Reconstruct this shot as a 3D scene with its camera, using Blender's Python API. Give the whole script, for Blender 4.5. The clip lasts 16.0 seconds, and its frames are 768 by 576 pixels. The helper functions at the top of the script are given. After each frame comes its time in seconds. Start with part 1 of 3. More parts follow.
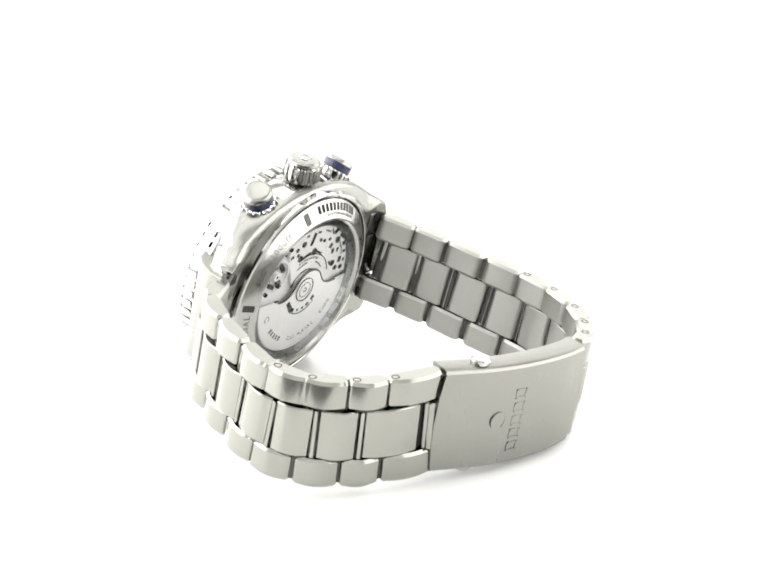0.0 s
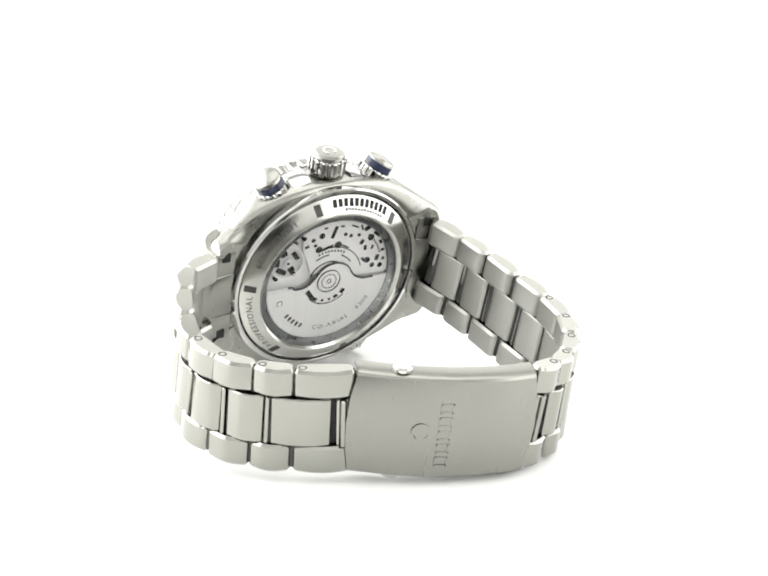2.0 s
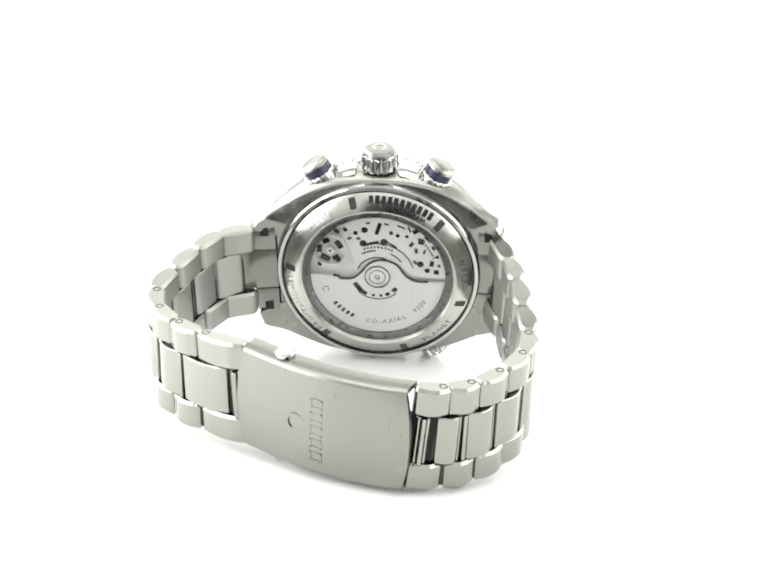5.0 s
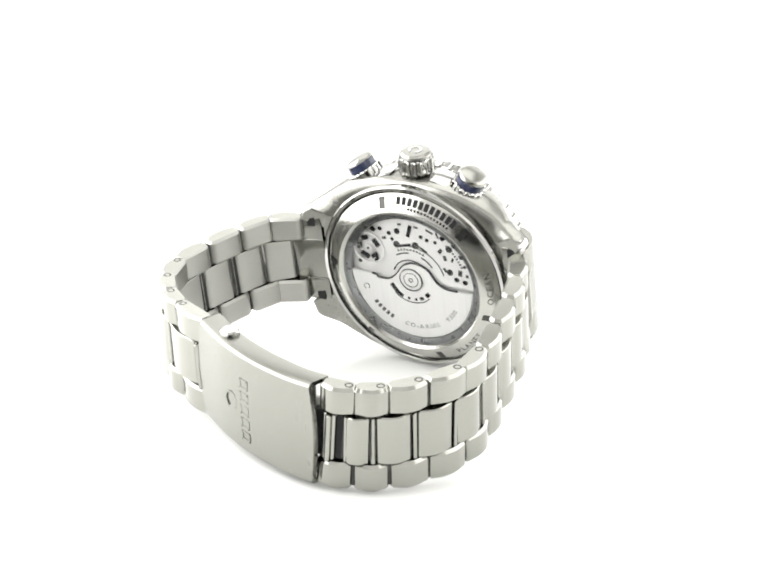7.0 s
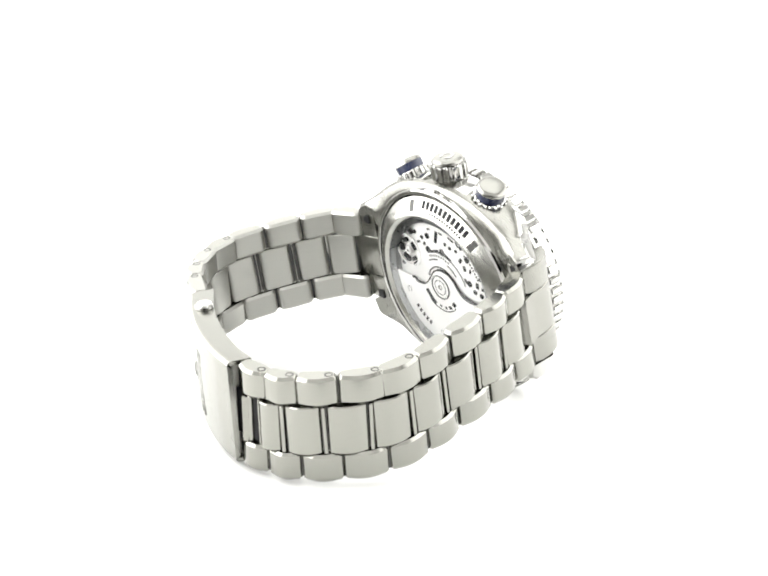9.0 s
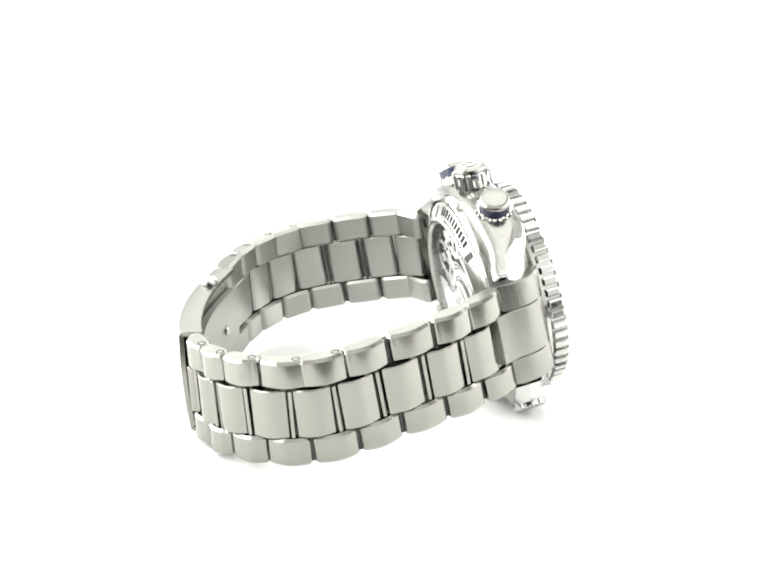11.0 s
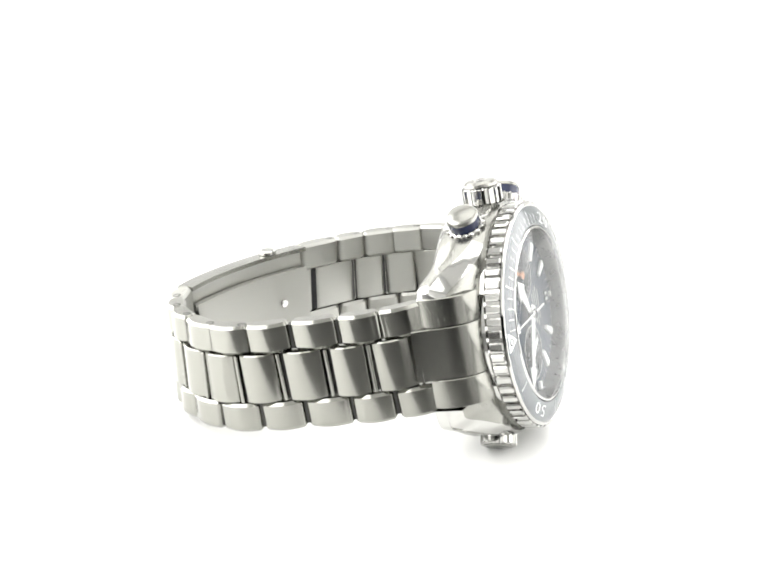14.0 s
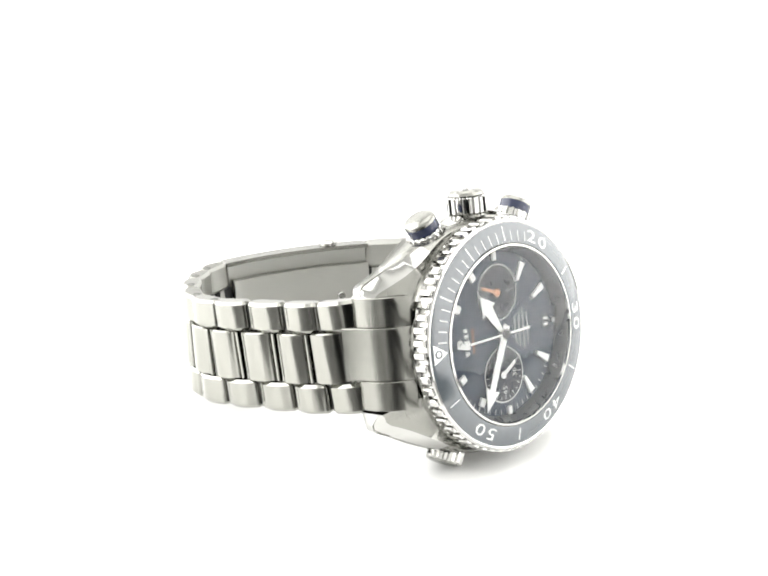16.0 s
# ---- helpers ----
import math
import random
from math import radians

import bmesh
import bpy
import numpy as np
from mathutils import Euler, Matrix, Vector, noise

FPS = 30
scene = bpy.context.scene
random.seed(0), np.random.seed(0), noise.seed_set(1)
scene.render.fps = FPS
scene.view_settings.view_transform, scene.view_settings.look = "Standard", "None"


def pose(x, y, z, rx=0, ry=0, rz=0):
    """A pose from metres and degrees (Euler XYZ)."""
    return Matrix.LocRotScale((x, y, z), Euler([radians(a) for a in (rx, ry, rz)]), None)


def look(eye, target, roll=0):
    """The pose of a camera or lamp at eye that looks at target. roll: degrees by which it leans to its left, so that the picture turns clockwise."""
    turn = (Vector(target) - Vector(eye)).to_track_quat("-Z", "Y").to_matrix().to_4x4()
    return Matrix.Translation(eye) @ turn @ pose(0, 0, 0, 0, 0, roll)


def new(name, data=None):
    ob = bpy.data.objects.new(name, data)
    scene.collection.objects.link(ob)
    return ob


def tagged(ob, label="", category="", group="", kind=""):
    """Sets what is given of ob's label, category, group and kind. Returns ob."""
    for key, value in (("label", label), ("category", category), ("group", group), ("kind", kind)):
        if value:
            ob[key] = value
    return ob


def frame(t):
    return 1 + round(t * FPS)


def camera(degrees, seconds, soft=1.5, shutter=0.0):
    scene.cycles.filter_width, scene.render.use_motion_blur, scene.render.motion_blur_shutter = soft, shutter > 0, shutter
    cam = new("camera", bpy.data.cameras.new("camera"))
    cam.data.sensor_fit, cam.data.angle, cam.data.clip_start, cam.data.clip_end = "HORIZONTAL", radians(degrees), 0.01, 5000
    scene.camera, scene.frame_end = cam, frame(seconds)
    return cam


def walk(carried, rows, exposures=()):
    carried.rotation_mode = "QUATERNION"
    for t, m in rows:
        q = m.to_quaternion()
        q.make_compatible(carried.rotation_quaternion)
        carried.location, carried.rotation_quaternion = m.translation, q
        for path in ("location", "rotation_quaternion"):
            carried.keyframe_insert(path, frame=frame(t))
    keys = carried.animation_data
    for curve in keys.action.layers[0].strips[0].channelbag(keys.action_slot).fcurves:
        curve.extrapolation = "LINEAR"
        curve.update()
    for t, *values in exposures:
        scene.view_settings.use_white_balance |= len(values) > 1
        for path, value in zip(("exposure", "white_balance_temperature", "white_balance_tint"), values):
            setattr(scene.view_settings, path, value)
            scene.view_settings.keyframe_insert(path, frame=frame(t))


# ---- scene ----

# ---------------------------------------------------------------- camera, still on its tripod
LIFT = 0.0260                      # height of the watch's measuring plane over the table
EYE = Vector((0.0, -0.29, 0.10539 + LIFT))
PITCH, YAW = 0.346949, 0.001382
AIM = Vector((math.sin(YAW) * math.cos(PITCH), math.cos(YAW) * math.cos(PITCH), -math.sin(PITCH)))
cam = camera(29.07, 16.0, soft=2.0)
walk(cam, [(0.0, look(EYE, EYE + AIM, 2.632)), (16.0, look(EYE, EYE + AIM, 2.632))])

# the turn of the watch on the table, in degrees
TURN = [(0.0, 0.0), (0.5, -5.75), (1.0, -12.07), (1.5, -17.73), (2.0, -24.23), (2.5, -29.93), (3.0, -36.43), (3.5, -42.04),
        (4.0, -48.31), (4.2, -50.74), (5.25, -62.6), (6.3, -74.53), (6.5, -76.9), (7.0, -83.03), (7.5, -88.44), (8.0, -94.68),
        (8.5, -100.07), (9.0, -106.47), (9.2, -108.83), (10.25, -120.9), (11.3, -132.89), (11.5, -135.33), (12.0, -141.86),
        (12.5, -147.59), (13.0, -154.1), (13.5, -159.83), (14.0, -166.26), (14.5, -171.81), (15.0, -178.32), (15.5, -184.1),
        (16.0, -190.8)]

# ---------------------------------------------------------------- world and lights
world = bpy.data.worlds.new("studio_world")
scene.world = world
world.use_nodes = True
world.node_tree.nodes["Background"].inputs[0].default_value = (1, 1, 1, 1)
world.node_tree.nodes["Background"].inputs[1].default_value = 0.02


def softbox(name, eye, target, sx, sy, watts, color):
    data = bpy.data.lights.new(name, "AREA")
    data.shape, data.size, data.size_y, data.energy, data.color = "RECTANGLE", sx, sy, watts, color
    ob = new(name, data)
    ob.matrix_world = look(eye, target)
    return ob


WARM = (1.0, 0.995, 0.98)
softbox("softbox_top", (0, 0.07, 0.55), (0, 0.07, 0), 0.55, 0.50, 2.0, WARM)
softbox("softbox_side", (-0.185, 0.015, 0.137), (0, 0.015, 0.12), 0.38, 0.27, 1.6, WARM)
softbox("softbox_side", (0.26, 0.00, 0.137), (0, 0.00, 0.12), 0.50, 0.27, 1.25, WARM)
softbox("softbox_back", (0, 0.57, 0.36), (0, 0, 0.30), 1.0, 0.5, 2.8, WARM)
scene.view_settings.exposure = -0.12


# ---------------------------------------------------------------- materials
def principled(name, color, rough, metal=0.0, **extra):
    mat = bpy.data.materials.new(name)
    mat.use_nodes = True
    b = mat.node_tree.nodes["Principled BSDF"]
    b.inputs["Base Color"].default_value = (*color, 1)
    b.inputs["Roughness"].default_value = rough
    b.inputs["Metallic"].default_value = metal
    for k, v in extra.items():
        b.inputs[k.replace("_", " ")].default_value = v
    return mat


def brush(mat, scale, low, high, color, spread=0.06, bump=0.0):
    """Fine directional grain: streaks along one axis drive roughness, tone and relief."""
    nt = mat.node_tree
    b = nt.nodes["Principled BSDF"]
    co = nt.nodes.new("ShaderNodeTexCoord")
    mp = nt.nodes.new("ShaderNodeMapping")
    mp.inputs["Scale"].default_value = scale
    nt.links.new(co.outputs["Object"], mp.inputs["Vector"])
    n1 = nt.nodes.new("ShaderNodeTexNoise")
    n1.inputs["Scale"].default_value, n1.inputs["Detail"].default_value = 1.0, 4.0
    nt.links.new(mp.outputs["Vector"], n1.inputs["Vector"])
    n2 = nt.nodes.new("ShaderNodeTexNoise")
    n2.inputs["Scale"].default_value, n2.inputs["Detail"].default_value = 180.0, 3.0
    nt.links.new(co.outputs["Object"], n2.inputs["Vector"])
    mix = nt.nodes.new("ShaderNodeMath")
    mix.operation = "MULTIPLY_ADD"
    mix.inputs[1].default_value = 0.3
    nt.links.new(n2.outputs["Fac"], mix.inputs[0])
    nt.links.new(n1.outputs["Fac"], mix.inputs[2])
    r = nt.nodes.new("ShaderNodeMapRange")
    r.inputs["From Min"].default_value, r.inputs["From Max"].default_value = 0.35, 0.95
    r.inputs["To Min"].default_value, r.inputs["To Max"].default_value = low, high
    nt.links.new(mix.outputs[0], r.inputs["Value"])
    nt.links.new(r.outputs["Result"], b.inputs["Roughness"])
    ramp = nt.nodes.new("ShaderNodeValToRGB")
    ramp.color_ramp.elements[0].position, ramp.color_ramp.elements[1].position = 0.35, 0.95
    ramp.color_ramp.elements[0].color = (*[c * (1 - spread) for c in color], 1)
    ramp.color_ramp.elements[1].color = (*[min(1, c * (1 + spread)) for c in color], 1)
    nt.links.new(mix.outputs[0], ramp.inputs["Fac"])
    nt.links.new(ramp.outputs["Color"], b.inputs["Base Color"])
    if bump:
        bp = nt.nodes.new("ShaderNodeBump")
        bp.inputs["Strength"].default_value, bp.inputs["Distance"].default_value = bump, 0.00005
        nt.links.new(n1.outputs["Fac"], bp.inputs["Height"])
        nt.links.new(bp.outputs["Normal"], b.inputs["Normal"])
    return mat


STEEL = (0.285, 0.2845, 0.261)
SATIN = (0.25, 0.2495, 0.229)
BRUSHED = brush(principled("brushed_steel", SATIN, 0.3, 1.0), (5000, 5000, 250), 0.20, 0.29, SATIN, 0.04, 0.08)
BRUSHED_X = brush(principled("brushed_steel_lengthwise", STEEL, 0.3, 1.0), (250, 5000, 5000), 0.11, 0.18, STEEL, 0.025, 0.05)
POLISHED = brush(principled("polished_steel", (0.50, 0.498, 0.482), 0.08, 1.0), (900, 900, 900), 0.05, 0.11, (0.50, 0.498, 0.482), 0.02)
INNER = brush(principled("matte_inner_steel", (0.40, 0.399, 0.375), 0.4, 1.0), (250, 5000, 5000), 0.34, 0.46, (0.40, 0.399, 0.375), 0.03, 0.05)
ROTOR = brush(principled("striped_rhodium", (0.92, 0.915, 0.90), 0.4, 0.2), (1500, 1500, 60), 0.40, 0.52, (0.95, 0.945, 0.93), 0.04)
# black of engravings, also the painted shade of the clasp slot
DARK = brush(principled("engraved_and_recess_black", (0.02, 0.02, 0.02), 0.5, Specular_IOR_Level=0.15), (800, 800, 800), 0.4, 0.6, (0.02, 0.02, 0.021), 0.3)
# near-black tone also stands for the shade in the bracelet joints
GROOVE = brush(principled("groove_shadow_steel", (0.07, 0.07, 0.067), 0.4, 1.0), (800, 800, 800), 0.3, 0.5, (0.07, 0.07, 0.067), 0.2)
ENGRAVED = brush(principled("engraved_grey", (0.07, 0.07, 0.068), 0.5, 0.2), (800, 800, 800), 0.4, 0.6, (0.07, 0.07, 0.068), 0.2)
CERAMIC = brush(principled("ceramic_insert", (0.050, 0.064, 0.076), 0.2, IOR=2.0), (700, 700, 700), 0.10, 0.18, (0.050, 0.064, 0.076), 0.1)
DIAL = brush(principled("dial_blue_black", (0.019, 0.032, 0.056), 0.35), (400, 400, 400), 0.28, 0.42, (0.019, 0.032, 0.056), 0.12)
SUBDIAL = brush(principled("subdial_blue_black", (0.006, 0.010, 0.020), 0.3), (900, 900, 900), 0.22, 0.4, (0.006, 0.010, 0.020), 0.15)
# dark bluish reflection on the pushers' steel, given as a colour
NAVY = brush(principled("navy_reflection", (0.022, 0.028, 0.062), 0.25), (900, 900, 900), 0.2, 0.3, (0.022, 0.028, 0.062), 0.1)
GREY_STEEL = brush(principled("grey_satin_steel", (0.30, 0.31, 0.315), 0.3, 1.0), (800, 800, 800), 0.22, 0.38, (0.30, 0.31, 0.315), 0.08)
LUME = brush(principled("white_lume", (0.90, 0.91, 0.89), 0.5), (900, 900, 900), 0.4, 0.6, (0.90, 0.91, 0.89), 0.03)
SILVER = brush(principled("silver_print", (0.62, 0.63, 0.62), 0.35, 0.3), (900, 900, 900), 0.3, 0.45, (0.62, 0.63, 0.62), 0.05)
ORANGE = brush(principled("orange_lacquer", (0.62, 0.33, 0.20), 0.4), (900, 900, 900), 0.3, 0.5, (0.62, 0.33, 0.20), 0.05)
PAPER = brush(principled("white_backdrop", (0.86, 0.86, 0.85), 0.6), (3, 3, 3), 0.5, 0.65, (0.87, 0.87, 0.86), 0.008)
ACRYLIC = brush(principled("white_acrylic", (0.87, 0.87, 0.86), 0.15), (3, 3, 3), 0.10, 0.18, (0.87, 0.87, 0.86), 0.008)
CLOTH = brush(principled("grey_studio_wall", (0.16, 0.16, 0.158), 0.8), (5, 5, 5), 0.7, 0.9, (0.16, 0.16, 0.158), 0.06)

# dark tone chosen to grey what front-facing steel reflects
TABLE = brush(principled("dark_grey_table", (0.13, 0.13, 0.128), 0.6), (9, 9, 9), 0.5, 0.7, (0.13, 0.13, 0.128), 0.06)


def crystal_material():
    mat = bpy.data.materials.new("sapphire_crystal")
    mat.use_nodes = True
    nt = mat.node_tree
    nt.nodes.clear()
    out = nt.nodes.new("ShaderNodeOutputMaterial")
    mix = nt.nodes.new("ShaderNodeMixShader")
    clear = nt.nodes.new("ShaderNodeBsdfTransparent")
    gloss = nt.nodes.new("ShaderNodeBsdfGlossy")
    gloss.inputs["Roughness"].default_value = 0.05
    fres = nt.nodes.new("ShaderNodeFresnel")
    fres.inputs["IOR"].default_value = 1.52
    nt.links.new(fres.outputs[0], mix.inputs[0])
    nt.links.new(clear.outputs[0], mix.inputs[1])
    nt.links.new(gloss.outputs[0], mix.inputs[2])
    nt.links.new(mix.outputs[0], out.inputs["Surface"])
    return mat


CRYSTAL = crystal_material()

# ---------------------------------------------------------------- frames of the watch
# watch space, in mm: x to twelve o'clock, y out of the dial, z to three o'clock
BASIS = Matrix(((0.567897, -0.803269, 0.179587, -0.016567), (0.821991, 0.542147, -0.174379, 0.008085),
                (0.042711, 0.246648, 0.968163, -0.003185 + LIFT), (0, 0, 0, 1)))
TILT = BASIS @ pose(0.0002, 0, -0.0005, -0.4)      # the case, a little more upright than the bracelet
MM = 0.001


def part(name, bm, material, parent, label="", at=None, smooth=35, data=None):
    """Links a bmesh (in mm) as one mesh object under a thing or part; at: its pose in the watch."""
    if data is None:
        for v in bm.verts:
            v.co *= MM
        bmesh.ops.recalc_face_normals(bm, faces=bm.faces)
        data = bpy.data.meshes.new(name)
        for f in bm.faces:
            f.smooth = True
        for e in bm.edges:
            if len(e.link_faces) == 2 and e.calc_face_angle(0.0) > radians(smooth):
                e.smooth = False
        bm.to_mesh(data)
        bm.free()
        data.materials.append(material)
    ob = new(name, data)
    if parent is not None:
        ob.parent = parent
    if at is not None:
        ob.matrix_local = at
    if label:
        ob["label"] = label
    return ob


def lathe(bm, profile, steps=96, closed=False):
    """Turns (r, y) points about the y axis."""
    rings = []
    for r, y in profile:
        if r < 1e-6:
            rings.append([bm.verts.new((0, y, 0))] * steps)
        else:
            rings.append([bm.verts.new((r * math.cos(2 * math.pi * i / steps), y, r * math.sin(2 * math.pi * i / steps)))
                          for i in range(steps)])
    pairs = list(zip(rings, rings[1:] + ([rings[0]] if closed else [])))
    for a, b in pairs[:len(rings) if closed else len(rings) - 1]:
        for i in range(steps):
            k = (i + 1) % steps
            vs = []
            for v in (a[i], a[k], b[k], b[i]):
                if v not in vs:
                    vs.append(v)
            if len(vs) > 2:
                bm.faces.new(vs)


def prism(bm, outline, z0, z1, bevel, axes=(0, 1, 2), inset=None):
    """An outline in the plane of the first two axes, raised along the third, with bevelled ends."""
    inset = bevel if inset is None else inset
    n = len(outline)
    cx, cy = sum(p[0] for p in outline) / n, sum(p[1] for p in outline) / n

    def ring(z, k):
        vs = []
        for i, (x, y) in enumerate(outline):
            if k:
                (ax, ay), (bx, by) = outline[i - 1], outline[(i + 1) % n]
                tx, ty = bx - ax, by - ay
                d = math.hypot(tx, ty) or 1
                nx, ny = -ty / d, tx / d
                if nx * (cx - x) + ny * (cy - y) < 0:
                    nx, ny = -nx, -ny
                x, y = x + nx * k, y + ny * k
            co = [0, 0, 0]
            co[axes[0]], co[axes[1]], co[axes[2]] = x, y, z
            vs.append(bm.verts.new(co))
        return vs
    levels = [(z0, inset), (z0 + bevel, 0), (z1 - bevel, 0), (z1, inset)] if bevel else [(z0, 0), (z1, 0)]
    rings = [ring(z, k) for z, k in levels]
    for a, b in zip(rings, rings[1:]):
        for i in range(n):
            bm.faces.new((a[i], a[(i + 1) % n], b[(i + 1) % n], b[i]))
    bm.faces.new(rings[0])
    bm.faces.new(rings[-1])


def rounded(x0, x1, y0, y1, r_low, r_high, seg=4, bow=0.0):
    """A rectangle with its lower and upper corners rounded and its upper side bowed out."""
    pts = []
    for cx, cy, r, a0 in ((x1 - r_high, y1 - r_high, r_high, 0), (x0 + r_high, y1 - r_high, r_high, 90),
                          (x0 + r_low, y0 + r_low, r_low, 180), (x1 - r_low, y0 + r_low, r_low, 270)):
        for i in range(seg + 1):
            a = radians(a0 + 90 * i / seg)
            pts.append((cx + r * math.cos(a), cy + r * math.sin(a)))
        if a0 == 0 and bow:
            for f in (0.95, 0.88, 0.78, 0.66, 0.5, 0.34, 0.22, 0.12, 0.05):
                pts.append((x0 + r_high + (x1 - x0 - 2 * r_high) * f, y1 + bow * (1 - (2 * f - 1) ** 2)))
    return pts


def disc(r, steps=24, cx=0.0, cy=0.0):
    return [(cx + r * math.cos(2 * math.pi * i / steps), cy + r * math.sin(2 * math.pi * i / steps)) for i in range(steps)]


def slab(bm, u0, u1, w0, w1, y0, y1, bevel=0.05, turn=0.0, at=(0, 0)):
    """A small plate in the x-z plane, turned about y, from y0 to y1."""
    c, s = math.cos(turn), math.sin(turn)
    pts = [(at[0] + c * u - s * w, at[1] + s * u + c * w) for u, w in ((u0, w0), (u1, w0), (u1, w1), (u0, w1))]
    prism(bm, pts, y0, y1, bevel, (0, 2, 1))


LETTERS = {}


def glyph(ch):
    """The flat outline of one character as (points, faces, advance), from the built-in font."""
    if ch not in LETTERS:
        curve = bpy.data.curves.new("glyph", "FONT")
        curve.body, curve.resolution_u = ch, 2
        ob = bpy.data.objects.new("glyph", curve)
        scene.collection.objects.link(ob)
        dg = bpy.context.evaluated_depsgraph_get()
        me = bpy.data.meshes.new_from_object(ob.evaluated_get(dg))
        pts = [tuple(v.co[:2]) for v in me.vertices]
        faces = [tuple(p.vertices) for p in me.polygons]
        bpy.data.objects.remove(ob)
        bpy.data.curves.remove(curve)
        bpy.data.meshes.remove(me)
        wide = max([p[0] for p in pts], default=0.25) + 0.09
        LETTERS[ch] = (pts, faces, wide)
    return LETTERS[ch]


def arc_text(bm, text, radius, centre, size, level, side, inward=False, stretch=1.0, gap=0.0):
    """Letters round a circle. side -1: read from behind, 1: read from the front; inward: tops to the centre.
    centre: degrees, from behind counted from x to z, from the front clockwise from twelve."""
    adv = [glyph(c)[2] * size * stretch + gap for c in text]
    run = -sum(adv) / 2
    for ch, a in zip(text, adv):
        pts, faces, _ = glyph(ch)
        mid = run + a / 2
        turn = mid / radius * (1 if inward else -1)
        ang = radians(centre) + (turn if side < 0 else -turn)
        vs = []
        for px, py in pts:
            u = (px * size * stretch) - a / 2
            v = py * size - size * 0.35
            if inward:
                u, v = -u, -v
            rr = radius + v
            if side < 0:
                x, z = rr * math.cos(ang) + u * math.sin(ang), rr * math.sin(ang) - u * math.cos(ang)
            else:
                x, z = rr * math.cos(ang) - u * math.sin(ang), rr * math.sin(ang) + u * math.cos(ang)
            vs.append(bm.verts.new((x, level, z)))
        for f in faces:
            bm.faces.new([vs[i] for i in f])
        run += a


def arc_bars(bm, count, radius, centre, span, height, level, thick=0.04, fill=0.62):
    """Plain bars along an arc in place of lettering."""
    for i in range(count):
        a = radians(centre + span * ((i + 0.5) / count - 0.5))
        w = radians(span) / count * radius * fill
        slab(bm, -height / 2, height / 2, -w / 2, w / 2, level - thick, level, 0.0, a, (radius * math.cos(a), radius * math.sin(a)))


# ---------------------------------------------------------------- studio
def studio():
    bm = bmesh.new()
    # acrylic sheet that sweeps up into the back of the tent, cut short in front to darken reflections
    prof = [(-79, 0), (300, 0)] + [(300 + 300 * math.sin(radians(a)), 300 - 300 * math.cos(radians(a))) for a in range(6, 91, 6)] + [(600, 900)]
    rows = [[bm.verts.new((x, y, z)) for y, z in prof] for x in (-545, 545)]
    low = [[bm.verts.new((x, y + (8 if z > 0 else 0), z - 8)) for y, z in prof] for x in (-545, 545)]
    for i in range(len(prof) - 1):
        bm.faces.new((rows[0][i], rows[1][i], rows[1][i + 1], rows[0][i + 1]))
        bm.faces.new((low[0][i], low[0][i + 1], low[1][i + 1], low[1][i]))
    ob = part("floor", bm, ACRYLIC, None)
    tagged(ob, "seamless glossy white acrylic sweep under the watch", "backdrop", kind="structure")

    def panel(name, x0, x1, y0, y1, z0, z1, mat, label):
        bm = bmesh.new()
        prism(bm, [(x0, y0), (x1, y0), (x1, y1), (x0, y1)], z0, z1, 0)
        tagged(part(name, bm, mat, None), label, "wall", kind="structure")
    panel("wall_west", -560, -550, -340, 590, 0.5, 760, PAPER, "white fabric side of a light tent")
    panel("wall_east", 550, 560, -340, 590, 0.5, 760, PAPER, "white fabric side of a light tent")
    panel("front_flap_west", -550, -120, -345, -338, 0.5, 755, PAPER, "white front flap of the light tent, drawn aside")
    panel("front_flap_east", 150, 550, -345, -338, 0.5, 755, PAPER, "white front flap of the light tent, drawn aside")
    # added white panel, out of view, to brighten the top of the case-back ring
    panel("front_reflector", -120, 150, -345, -338, 170, 755, PAPER, "unseen white reflector added over the opening of the light tent")
    panel("ceiling", -560, 560, -760, 590, 762, 772, PAPER, "white fabric roof of a light tent")
    # added out of view: its dark front strip greys the clasp's reflection
    panel("table", -700, 700, -420, 650, -45, -8.5, TABLE, "unseen grey table added under the acrylic sweep to darken reflections")
    panel("floor_studio", -1500, 1500, -1410, 660, -790, -780, CLOTH, "plain grey studio floor")
    panel("wall_north", -1500, 1500, 660, 670, -780, 1500, CLOTH, "plain grey studio wall behind the tent")
    panel("wall_south", -1490, 1490, -1410, -1400, -780, 1500, CLOTH, "plain grey studio wall behind the tripod")
    panel("wall_studio_west", -1500, -1490, -1400, 660, -780, 1500, CLOTH, "plain grey studio wall beside the tent")
    panel("wall_studio_east", 1490, 1500, -1400, 660, -780, 1500, CLOTH, "plain grey studio wall beside the tent")
    panel("ceiling_studio", -1500, 1500, -1410, 670, 1502, 1512, CLOTH, "plain grey studio ceiling")


studio()

# ---------------------------------------------------------------- the wristwatch
watch = new("wristwatch")
tagged(watch, "steel diving chronograph with link bracelet lying on its side", "wristwatch")


